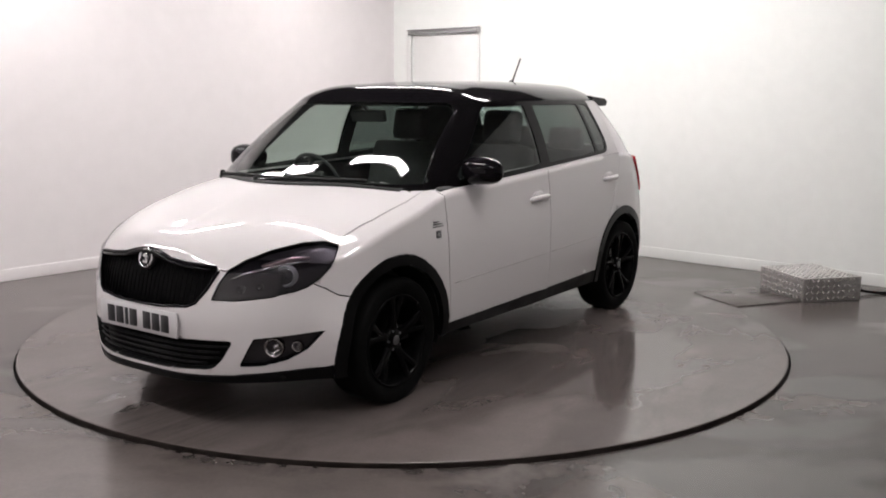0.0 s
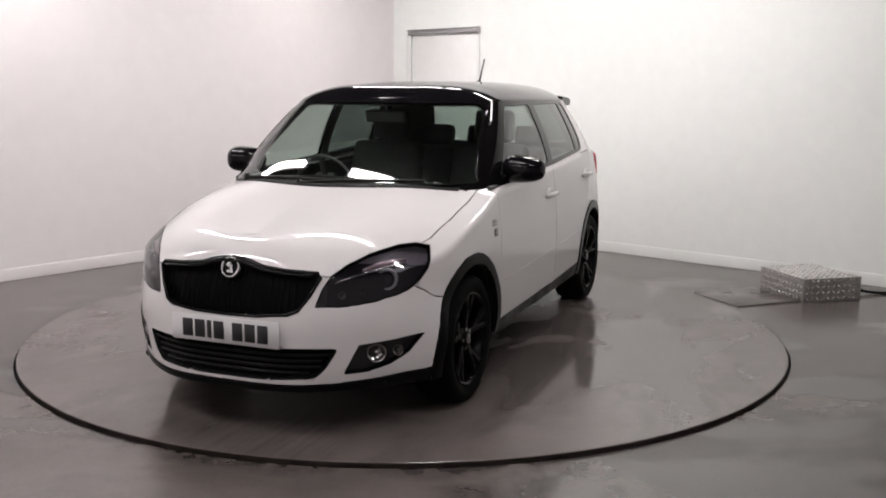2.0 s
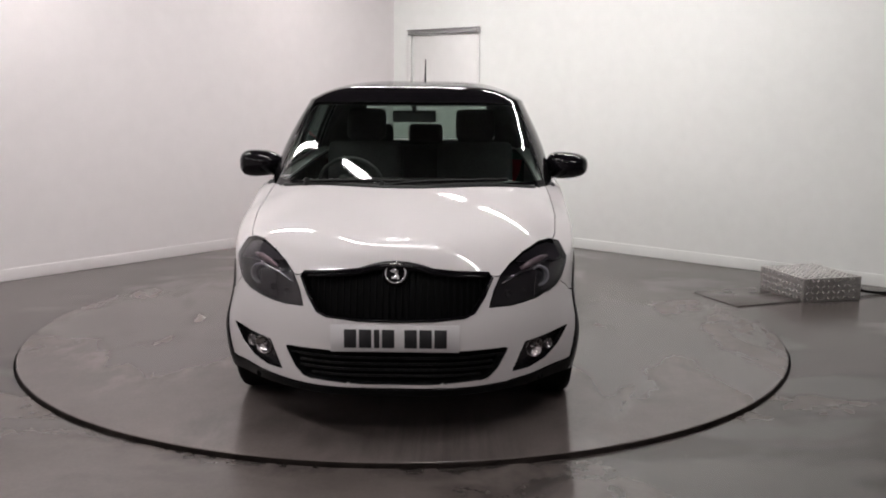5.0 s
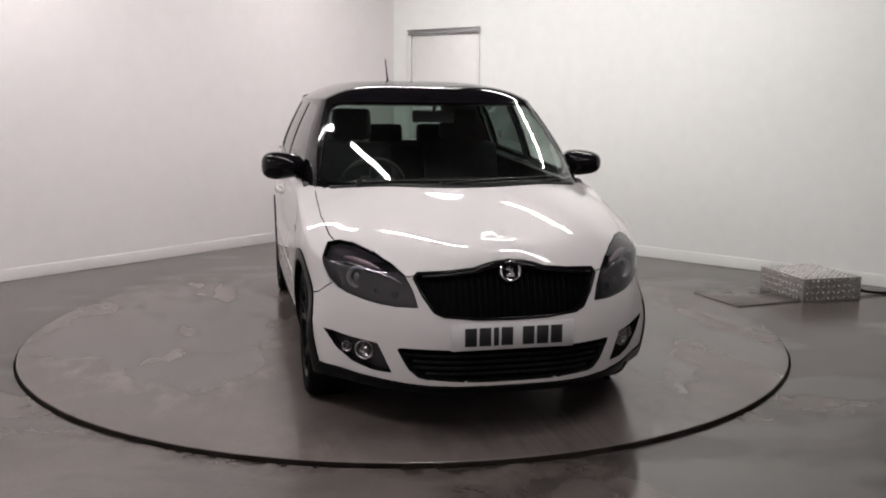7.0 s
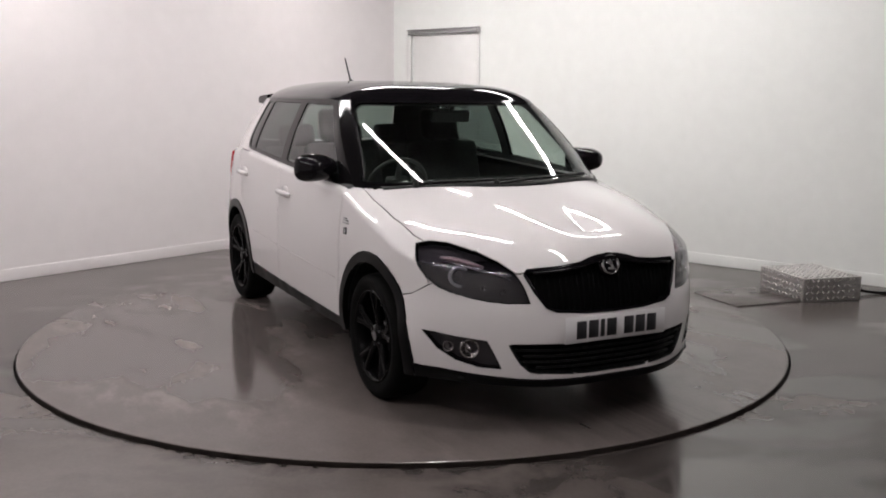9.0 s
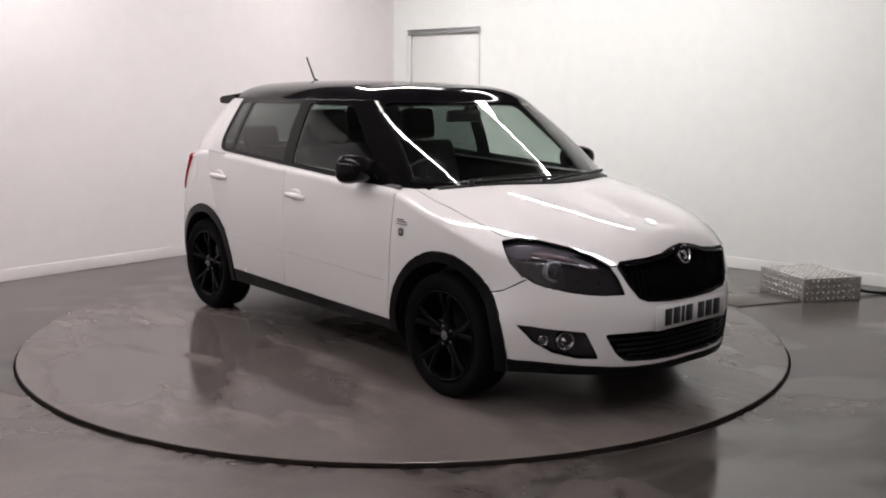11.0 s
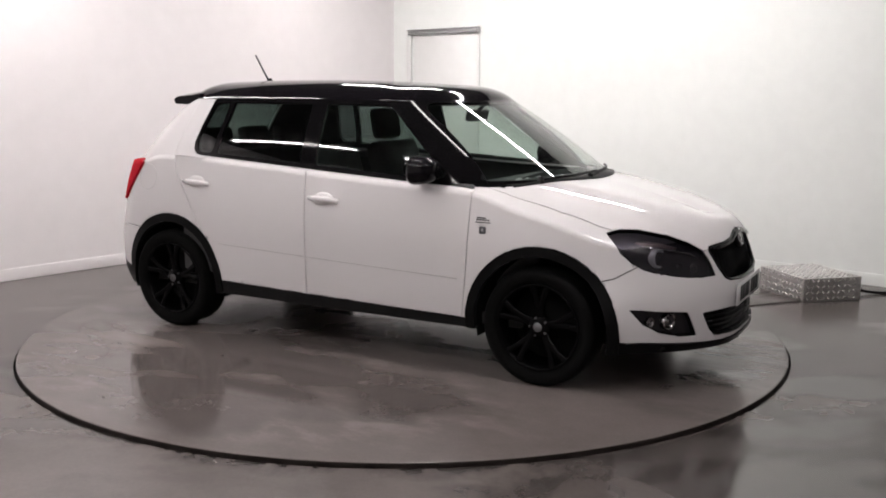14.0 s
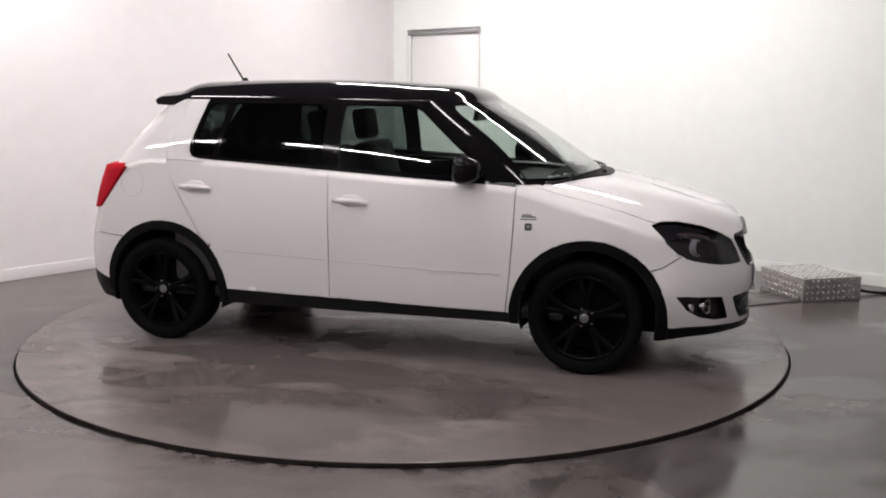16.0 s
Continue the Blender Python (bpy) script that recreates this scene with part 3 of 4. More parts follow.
ALLOY = material("gloss black alloy", (0.0024, 0.0024, 0.0026), 0.24, spec=0.05)
PLATE_WHITE = material("white number plate", (0.58, 0.57, 0.58), 0.35)
INK = material("black plate bars", (0.01, 0.01, 0.012), 0.5)
FABRIC = material("dark seat fabric", (0.05, 0.049, 0.051), 0.9, grain=0.2, scale=90)
CABIN_TRIM = material("dark grey dashboard plastic", (0.04, 0.04, 0.041), 0.6, grain=0.15, scale=150, bump=0.1)
DULL_SILVER = material("dull silver cap", (0.16, 0.16, 0.165), 0.4, metal=0.9)
SILVER = material("satin silver badge", (0.34, 0.34, 0.35), 0.35, metal=0.9)
PILLAR_BLACK = material("gloss black pillar film", (0.004, 0.0037, 0.0042), 0.07, spec=0.16)
ARCH_BLACK = material("satin black trim", (0.004, 0.004, 0.0042), 0.3, spec=0.08)
MESH = material("black grille mesh", (0.003, 0.003, 0.0033), 0.45, spec=0.06)

# region numbers
BONNET, FENDER, DOOR_F, DOOR_R, QUARTER, NOSE, TAIL, SILL, LIP, ARCH, HOLE, GRILLE, LOW_GRILLE, FOG, LAMP, RED, INNER, VALANCE = range(1, 19)
FRAME, SCREEN, PANE_F, PANE_R, PANE_Q, BACK_GLASS, PILLAR_C, ROOF, DOOR_TOP = range(21, 30)

GRILLE_OUT = [(-0.392, 0.69), (-0.36, 0.62), (-0.318, 0.557), (-0.28, 0.541), (-0.15, 0.53), (0, 0.527), (0.15, 0.53), (0.28, 0.541), (0.318, 0.557), (0.36, 0.62), (0.392, 0.69), (0.378, 0.706),
              (0.25, 0.716), (0.15, 0.727), (0.10, 0.742), (0.05, 0.752), (0, 0.754), (-0.05, 0.752), (-0.10, 0.742), (-0.15, 0.727), (-0.25, 0.716), (-0.378, 0.706)]
LOW_GRILLE_OUT = rounded([(-0.466, 0.398), (-0.42, 0.315), (-0.38, 0.276), (-0.2, 0.266), (0.2, 0.266), (0.38, 0.276), (0.42, 0.315), (0.466, 0.398), (0.25, 0.402), (-0.25, 0.402)], 0.015, 2)
FOG_OUT = [(0.738, 0.430), (0.64, 0.417), (0.538, 0.407), (0.516, 0.36), (0.484, 0.288), (0.55, 0.290), (0.63, 0.312), (0.69, 0.357)]
# (x - y) / sqrt 2 along the front corner
LAMP_OUT = [(a * 0.7071, b) for a, b in [(0.838, 0.785), (0.93, 0.800), (1.06, 0.797), (1.25, 0.772), (1.40, 0.734), (1.50, 0.697), (1.56, 0.64), (1.605, 0.573), (1.45, 0.572), (1.28, 0.583), (1.127, 0.602), (1.04, 0.620), (0.965, 0.65), (0.89, 0.70)]]
RED_OUT = [(-1.447, 1.0), (-1.50, 1.018), (-1.58, 1.03), (-1.72, 0.99), (-1.86, 0.80), (-1.86, 0.742), (-1.74, 0.742), (-1.655, 0.762), (-1.58, 0.84), (-1.50, 0.935)]


def rows_only(cols):
    """Drops the part of the lower body that would lie inside the cabin."""
    bm = bmesh.new()
    n, m = len(cols), len(cols[0])
    for side in (1, -1):
        vs = [[bm.verts.new((p.x, p.y * side, p.z)) for p in col] for col in cols]
        for i in range(n - 1):
            for j in range(m - 1):
                if cols[i][j].x < 1.0 and j > 32 and cols[i + 1][j].x < 1.0:
                    continue
                quad = (vs[i][j], vs[i + 1][j], vs[i + 1][j + 1], vs[i][j + 1])
                bm.faces.new(quad if side > 0 else quad[::-1])
    bmesh.ops.remove_doubles(bm, verts=bm.verts, dist=0.0004)
    bmesh.ops.dissolve_degenerate(bm, dist=0.0004, edges=bm.edges)
    loose = [v for v in bm.verts if not v.link_faces]
    bmesh.ops.delete(bm, geom=loose, context="VERTS")
    bmesh.ops.recalc_face_normals(bm, faces=bm.faces)
    bm.normal_update()
    top = max(bm.faces, key=lambda f: f.calc_center_median().x)
    if top.normal.x < 0:
        bmesh.ops.reverse_faces(bm, faces=bm.faces)
    return bm


def build_lower(car):
    bm = rows_only(body_surface())
    layer = bm.faces.layers.int.new("region")
    bm.normal_update()
    from_bm = BVHTree.FromBMesh(bm)
    for f in bm.faces:
        f[layer] = FENDER
    side = lambda x, y, z: y > 0.3
    stamp(bm, layer, [(-2, 0.1), (-2, 1.2), (-0.95, 1.2), (-0.95, 0.1)], "side", QUARTER, -2, lambda x, y, z: True)
    stamp(bm, layer, [(0.858, 1.08), (0.858, 0.98), (0.85, 0.75), (0.835, 0.50), (0.815, 0.31), (-0.161, 0.322), (-0.174, 1.08)], "side", DOOR_F, 0.0, side)
    stamp(bm, layer, [(-0.174, 1.1), (-0.161, 0.322), (-0.80, 0.332), (-0.86, 0.50), (-0.979, 0.684), (-1.08, 0.85), (-1.16, 0.98), (-1.175, 1.1)], "side", DOOR_R, 0.0, side)
    # bonnet lines
    half = [(0.80, 0.69), (1.05, 0.705), (1.3, 0.708), (1.5, 0.69), (1.64, 0.655), (1.78, 0.58), (1.90, 0.47), (1.945, 0.395), (1.962, 0.30), (1.975, 0.15)]
    stamp(bm, layer, half + [(x, -y) for x, y in half[::-1]], "top", BONNET, 0.25, lambda x, y, z: x > 0.78 and z > 0.6, sides=(1,))
    stamp(bm, layer, [(1.44, 0.535), (1.60, 0.575), (1.74, 0.66), (2.3, 0.66), (2.3, 0.1), (1.44, 0.1)], "side", NOSE, -0.5, lambda x, y, z: y > -0.001 and x > 1.3, (FENDER,))
    stamp(bm, layer, [(1.7, 0.1), (2.3, 0.1), (2.3, 0.80), (1.7, 0.80)], "side", NOSE, -2, lambda x, y, z: x > 1.75 and y > -0.01, (FENDER,))
    stamp(bm, layer, [(-1.46, 0.60), (-2.1, 0.62), (-2.1, 0.1), (-1.40, 0.1)], "side", TAIL, -2, lambda x, y, z: x < -1.2 and y > -0.001)
    stamp(bm, layer, [(-2.1, 0.39), (-1.82, 0.385), (-1.56, 0.325), (-1.40, 0.32), (-0.79, 0.332), (-0.15, 0.320), (0.86, 0.303), (0.9, 0.1), (-2.1, 0.1)], "side", SILL, -2, lambda x, y, z: x < 1.2 and y > -0.001)
    stamp(bm, layer, [(1.3, 0.280), (1.64, 0.272), (1.85, 0.256), (2.0, 0.245), (2.2, 0.242), (2.2, 0.1), (1.3, 0.1)], "side", LIP, -2, lambda x, y, z: x > 1.2 and y > -0.001)
    stamp(bm, layer, GRILLE_OUT, "front", GRILLE, 0.1, lambda x, y, z: x > 1.5, sides=(1,))
    stamp(bm, layer, LOW_GRILLE_OUT, "front", LOW_GRILLE, 0.1, lambda x, y, z: x > 1.5, sides=(1,))
    stamp(bm, layer, FOG_OUT, "front", FOG, 0.05, lambda x, y, z: x > 1.4 and y > 0)
    stamp(bm, layer, LAMP_OUT, "corner", LAMP, -0.1, lambda x, y, z: x > 1.35 and y > 0.25 and z > 0.5)
    stamp(bm, layer, RED_OUT, "side", RED, -0.7, lambda x, y, z: x < -1.3 and y > 0.36)
    stamp(bm, layer, [(-0.86, 0.1), (0.90, 0.1), (0.90, 0.250), (-0.86, 0.250)], "side", HOLE, 0.05, lambda x, y, z: y > 0.5)
    for cx in (1.238, -1.195):
        stamp(bm, layer, circle(cx, 0.302, 0.402), "side", ARCH, 0.05, lambda x, y, z: y > 0.5 and (z > 0.255 or abs(x) > 1.0))
        stamp(bm, layer, circle(cx, 0.302, 0.352), "side", HOLE, 0.05, lambda x, y, z: y > 0.5)
    bmesh.ops.remove_doubles(bm, verts=bm.verts, dist=0.0035)
    bm.normal_update()
    for f in bm.faces:
        c = f.calc_center_median()
        if f[layer] == FENDER and c.x > 1.70:
            f[layer] = BONNET if c.z > 0.70 and abs(c.y) > 0.4 else NOSE
        if f[layer] == FENDER and c.x < 0.80:
            f[layer] = DOOR_F if c.x > -0.17 else DOOR_R if c.x > -0.92 else QUARTER
        if f[layer] == NOSE and c.z > 0.695:
            f[layer] = BONNET
        if f[layer] == SILL and c.x < -1.3:
            f[layer] = VALANCE
        if f[layer] in (BONNET, FENDER) and abs(c.y) < 0.60 and c.x < 1.272 - 0.32 * (abs(c.y) / 0.7) ** 2.2 - 0.125:
            f[layer] = INNER
    make = lambda name, nums, mat, side=0, parent=car, label="", **k: part(name, lifted(bm, layer, nums, side, **k), mat, parent, label)
    make("bonnet", (BONNET,), CAR_WHITE)
    nose = make("front_bumper", (NOSE,), CAR_WHITE)
    make("rear_bumper", (TAIL,), CAR_WHITE)
    make("front_splitter", (LIP,), ARCH_BLACK, label="gloss black lower bumper lip", shift=0.006)
    doors = {}
    for s in (1, -1):
        make("front_wing", (FENDER,), CAR_WHITE, s)
        doors["f", s] = make("front_door", (DOOR_F,), CAR_WHITE, s)
        doors["r", s] = make("rear_door", (DOOR_R,), CAR_WHITE, s)
        make("rear_quarter_panel", (QUARTER,), CAR_WHITE, s)
        make("rear_valance", (VALANCE,), TRIM, s, label="black plastic lower rear bumper")
        make("sill", (SILL,), TRIM, s, label="black plastic sill trim")
        for end in (1, -1):
            arch = lifted(bm, layer, (ARCH,), s, shift=0.007, gap=0.0, depth=0.03)
            bmesh.ops.delete(arch, geom=[v for v in arch.verts if v.co.x * end < 0], context="VERTS")
            part("wheel_arch_trim", arch, ARCH_BLACK, car, "black wheel arch trim")
        make("tail_light", (RED,), RED_LENS, s, label="red tail lamp lens", shift=0.013, depth=0.025)
        build_headlight(car, bm, layer, from_bm, s)
        build_fog(nose, bm, layer, from_bm, s)
    build_grilles(car, nose, bm, layer, from_bm)
    # dark liner behind all the panels
    liner = lifted(bm, layer, (BONNET, FENDER, DOOR_F, DOOR_R, QUARTER, NOSE, TAIL, SILL, LIP, VALANCE, INNER), 0, gap=-0.004, shift=-0.016, rim=False)
    part("inner_shell", liner, UNDER, car)
    bm.free()
    return from_bm, doors, nose


def build_headlight(car, bm, layer, bvh, s):
    lamp = part("headlight", lifted(bm, layer, (LAMP,), s, gap=0.002, depth=0.02, shift=0.002), LENS, car, "smoked headlight with clear cover")
    bowl = lifted(bm, layer, (LAMP,), s, gap=-0.002, shift=-0.028, rim=False)
    part("bezel", bowl, SMOKE, lamp, "dark grey lamp bezel")
    # wall between cover and bowl
    shell = lifted(bm, layer, (LAMP,), s, gap=0.0, shift=-0.001, depth=0.05)
    caps = [f for f in shell.faces if all(len(e.link_faces) > 1 for e in f.edges)]
    bmesh.ops.delete(shell, geom=caps, context="FACES")
    bright = lifted(bm, layer, (LAMP,), s, gap=0.004, shift=-0.022, rim=False)
    bmesh.ops.bisect_plane(bright, geom=list(bright.verts) + list(bright.edges) + list(bright.faces), plane_co=(1.72, 0, 0.722), plane_no=(-0.12, 0, 1), clear_inner=True)
    part("upper_reflector", bright, REFLECT, lamp, "silver grey upper lamp reflector")
    part("surround", shell, CAR_BLACK, lamp)
    # projector unit set just behind the cover
    centre, out_way, *_ = bvh.ray_cast(Vector((3, 0.612 * s, 0.668)), Vector((-1, 0, 0)))
    way = (out_way + Vector((1.2, 0, 0))).normalized()
    turn = Matrix.Translation(centre - way * 0.030) @ way.to_track_quat("Y", "Z").to_matrix().to_4x4()
    ring = lathe([(0.031, -0.03), (0.034, 0.0), (0.039, 0.008), (0.045, 0.003), (0.047, -0.04)], 36)
    ring.transform(turn)
    part("projector_ring", ring, RING_SILVER, lamp, "bright silver projector ring")
    ball = lathe([(0.0005, 0.004), (0.012, 0.002), (0.024, -0.006), (0.032, -0.02), (0.033, -0.04)], 24)
    ball.transform(turn)
    part("projector_lens", ball, DARK_BALL, lamp, "dark round projector lens")

    def along(points, depth):
        line = []
        for y, z in points:
            p, n, *_ = bvh.ray_cast(Vector((3, y * s, z)), Vector((-1, 0, 0)))
            line.append(p - n * depth)
        return line
    # bright ledge that parts the lamp into an upper and a lower chamber
    strip = tube(along([(0.445, 0.664), (0.50, 0.690), (0.56, 0.712), (0.62, 0.728), (0.665, 0.736)], 0.018), [0.003, 0.005, 0.006, 0.006, 0.003], 8)
    part("reflector_strip", strip, CHROME, lamp, "bright ledge across the lamp")
    upper = tube(along([(0.53, 0.722), (0.575, 0.738), (0.62, 0.748), (0.655, 0.752)], 0.026), [0.007, 0.013, 0.014, 0.007], 10)
    part("indicator_reflector", upper, PINK_REFLECT, lamp, "pinkish silver indicator reflector")
    for y, z, r in ((0.545, 0.628, 0.014), (0.478, 0.617, 0.017)):
        p, n, *_ = bvh.ray_cast(Vector((3, y * s, z)), Vector((-1, 0, 0)))
        small = lathe([(0.0005, 0.0), (r * 0.6, 0.003), (r, 0.008), (r * 1.15, 0.002), (r * 1.15, -0.02)], 20)
        small.transform(Matrix.Translation(p - n * 0.026) @ (n + Vector((1, 0, 0))).normalized().to_track_quat("Y", "Z").to_matrix().to_4x4())
        part("side_lamp", small, SMOKE, lamp, "small round smoked lamp")


RING_SILVER = material("bright silver ring", (0.34, 0.34, 0.36), 0.4, metal=0.3)
PINK_REFLECT = material("pinkish lamp reflector", (0.42, 0.33, 0.34), 0.3, metal=0.9)
DARK_BALL = material("dark projector glass", (0.03, 0.03, 0.035), 0.05, coat=1.0)


def build_fog(nose, bm, layer, bvh, s):
    back = part("fog_lamp_recess", lifted(bm, layer, (FOG,), s, gap=-0.003, shift=-0.035, rim=False), SMOKE, nose, "dark plastic fog lamp surround")
    shell = lifted(bm, layer, (FOG,), s, gap=0.0, shift=0.0, depth=0.04)
    caps = [f for f in shell.faces if all(len(e.link_faces) > 1 for e in f.edges)]
    bmesh.ops.delete(shell, geom=caps, context="FACES")
    part("fog_lamp_frame", shell, CAR_BLACK, nose)
    for y, r, mat, name in ((0.596, 0.040, FOG_CHROME, "fog_lamp"), (0.662, 0.022, FOG_CHROME, "fog_lamp_reflector")):
        p, n, *_ = bvh.ray_cast(Vector((3, y * s, 0.362)), Vector((-1, 0, 0)))
        lamp = lathe([(0.0005, -0.004), (r * 0.22, -0.006), (r * 0.30, -0.020), (r * 0.55, -0.016), (r * 0.85, -0.004), (r, 0.005), (r * 1.08, 0.0), (r * 1.08, -0.03)], 28)
        way = (n + Vector((0.8, 0, 0))).normalized()
        lamp.transform(Matrix.Translation(p - n * 0.02) @ way.to_track_quat("Y", "Z").to_matrix().to_4x4())
        part(name, lamp, mat, back, "round silver fog lamp")


def build_grilles(car, nose, bm, layer, bvh):
    grille = part("grille", lifted(bm, layer, (GRILLE,), 0, gap=-0.003, shift=-0.035, rim=False), MESH, car, "black radiator grille")
    part("grille_frame", outline_ring(bvh, GRILLE_OUT, "front", 1, 0.008, 0.0, 8), CAR_BLACK, grille, "gloss black grille frame")
    shell = lifted(bm, layer, (GRILLE,), 0, gap=0.0, shift=0.0, depth=0.04)
    caps = [f for f in shell.faces if all(len(e.link_faces) > 1 for e in f.edges)]
    bmesh.ops.delete(shell, geom=caps, context="FACES")
    part("grille_wall", shell, MESH, grille)
    for k in range(-13, 14):
        y = k * 0.0265
        zs = [z for z in np.linspace(0.50, 0.76, 53) if inside(GRILLE_OUT, y, z)]
        if len(zs) < 4:
            continue
        pts = []
        for z in (zs[0], (zs[0] + zs[-1]) / 2, zs[-1]):
            p, n, *_ = bvh.ray_cast(Vector((3, y, z)), Vector((-1, 0, 0)))
            pts.append(p - Vector((0.024, 0, 0)))
        part("grille_slat", tube(pts, 0.0035, 6), MESH, grille)
    # raised brow over the grille that carries the badge
    brow = []
    for k in range(25):
        y = -0.36 + 0.72 * k / 24
        z = max(z for z in np.linspace(0.6, 0.77, 120) if inside(GRILLE_OUT, y, z))
        p, n, *_ = bvh.ray_cast(Vector((3, y, z - 0.012)), Vector((-1, 0, 0)))
        brow.append(p)
    part("grille_brow", tube(brow, [0.008 + 0.009 * math.exp(-((k - 12) / 4.0) ** 2) for k in range(25)], 10), CAR_BLACK, grille, "gloss black brow")
    p, n, *_ = bvh.ray_cast(Vector((3, 0, 0.715)), Vector((-1, 0, 0)))
    way = (n + Vector((0.6, 0, 0))).normalized()
    turn = Matrix.Translation(p + way * 0.004) @ way.to_track_quat("Y", "Z").to_matrix().to_4x4()
    seat = lathe([(0.0005, 0.0), (0.045, 0.0), (0.052, -0.004), (0.054, -0.02)], 36)
    seat.transform(turn)
    badge = part("bonnet_badge", seat, CAR_BLACK, grille, "round badge with a silver device")
    ring = lathe([(0.036, 0.001), (0.038, 0.006), (0.043, 0.006), (0.045, 0.001)], 36)
    ring.transform(turn)
    part("badge_ring", ring, CHROME, badge)
    device = join(block(0.012, 0.003, 0.05, pose(-0.012, 0.004, -0.025, 0, 20, 0), 0.002), block(0.03, 0.003, 0.016, pose(0.008, 0.004, 0.0, 0, -25, 0), 0.002), block(0.018, 0.003, 0.012, pose(0.006, 0.004, -0.024), 0.002))
    device.transform(turn)
    part("badge_device", device, CHROME, badge)
    low = part("lower_grille", lifted(bm, layer, (LOW_GRILLE,), 0, gap=-0.003, shift=-0.045, rim=False), MESH, nose, "black lower intake grille")
    shell = lifted(bm, layer, (LOW_GRILLE,), 0, gap=0.0, shift=0.0, depth=0.05)
    caps = [f for f in shell.faces if all(len(e.link_faces) > 1 for e in f.edges)]
    bmesh.ops.delete(shell, geom=caps, context="FACES")
    part("intake_wall", shell, TRIM, low)
    for z in (0.295, 0.32, 0.345, 0.37):
        pts = []
        for y in np.linspace(-0.45, 0.45, 19):
            if inside(LOW_GRILLE_OUT, y, z):
                p, n, *_ = bvh.ray_cast(Vector((3, y, z)), Vector((-1, 0, 0)))
                pts.append(p - Vector((0.02, 0, 0)))
        part("intake_slat", tube(pts, 0.005, 6), TRIM, low)
    # number plate with bars in place of its characters
    plate_bm = block(0.52, 0.008, 0.111, None, 0.002, 1)
    plate_bm.transform(Matrix.Translation((2.069, 0, 0.403)) @ pose(0, 0, 0, 0, 0, 90))
    plate = part("number_plate", plate_bm, PLATE_WHITE, car, "white front number plate with black bars")
    y = -0.205
    for w in (0.05, 0.05, 0.022, 0.05, None, 0.05, 0.05, 0.05):
        if w is None:
            y += 0.03
            continue
        bar = block(w, 0.003, 0.076, pose(0, 0, 0), 0.001, 1)
        bar.transform(Matrix.Translation((2.0745, y + w / 2, 0.42)) @ pose(0, 0, 0, 0, 0, 90))
        part("plate_bar", bar, INK, plate)
        y += w + 0.0105


def build_cabin(car, doors):
    bm = grid_mesh(cabin_surface())
    bmesh.ops.recalc_face_normals(bm, faces=bm.faces)
    bm.normal_update()
    if max(bm.faces, key=lambda f: f.calc_center_median().z).normal.z < 0:
        bmesh.ops.reverse_faces(bm, faces=bm.faces)
    layer = bm.faces.layers.int.new("region")
    bvh = BVHTree.FromBMesh(bm)
    for f in bm.faces:
        f[layer] = FRAME
    stamp(bm, layer, [(-2.0, 0.9), (-2.0, 1.392), (-0.965, 1.392), (-0.975, 1.375), (-1.038, 1.14), (-1.036, 1.10), (-1.015, 1.073), (-0.97, 1.063), (-0.17, 1.019), (0.58, 0.975), (0.95, 0.962), (0.95, 0.9)],
          "side", PILLAR_C, -2, lambda x, y, z: y > -0.001)
    stamp(bm, layer, [(-1.10, 1.392), (-1.125, 1.33), (-1.185, 1.05), (-1.19, 0.9), (1.0, 0.9), (1.0, 1.1), (-0.5, 1.392)], "side", DOOR_TOP, 0.2, lambda x, y, z: y > 0.2, (PILLAR_C,))
    stamp(bm, layer, [(-2, 1.392), (1, 1.392), (1, 1.7), (-2, 1.7)], "side", ROOF, -2, lambda x, y, z: y > -0.001)
    stamp(bm, layer, rounded([(-0.70, 0.998), (0.70, 0.998), (0.668, 1.04), (0.583, 1.345), (0.54, 1.382), (-0.54, 1.382), (-0.583, 1.345), (-0.668, 1.04)], 0.03), "front", SCREEN, 0.2, lambda x, y, z: x > 0.3, sides=(1,))
    stamp(bm, layer, rounded([(-0.125, 1.04), (0.655, 0.999), (0.685, 1.022), (0.300, 1.350), (0.245, 1.368), (-0.125, 1.372)], 0.02), "side", PANE_F, 0.3, lambda x, y, z: y > 0.3)
    stamp(bm, layer, rounded([(-0.225, 1.043), (-0.225, 1.372), (-0.80, 1.372), (-0.85, 1.075)], 0.02), "side", PANE_R, 0.3, lambda x, y, z: y > 0.3)
    stamp(bm, layer, rounded([(-0.885, 1.078), (-0.832, 1.372), (-0.955, 1.368), (-1.018, 1.14), (-1.0, 1.083)], 0.03), "side", PANE_Q, 0.3, lambda x, y, z: y > 0.3)
    stamp(bm, layer, rounded([(-0.53, 1.10), (-0.44, 1.37), (0.44, 1.37), (0.53, 1.10), (0.3, 1.08), (-0.3, 1.08)], 0.03), "rear", BACK_GLASS, 0.2, lambda x, y, z: x < -1.15, sides=(1,))
    for f in bm.faces:
        c = f.calc_center_median()
        if f[layer] == FRAME and c.x > 0.93 and c.z < 0.96:
            f[layer] = 0
    make = lambda name, nums, mat, side=0, parent=car, label="", **k: part(name, lifted(bm, layer, nums, side, **k), mat, parent, label)
    make("roof", (ROOF,), CAR_BLACK, label="gloss black roof", gap=0.0005)
    make("windscreen", (SCREEN,), WINDSCREEN, gap=0.0, rim=False, label="green tinted windscreen glass")
    make("rear_window", (BACK_GLASS,), REAR_GLASS, gap=0.0, rim=False, label="tinted rear window glass")
    for s in (1, -1):
        make("window_surround", (FRAME,), PILLAR_BLACK, s, label="black pillars and window frame", gap=0.0)
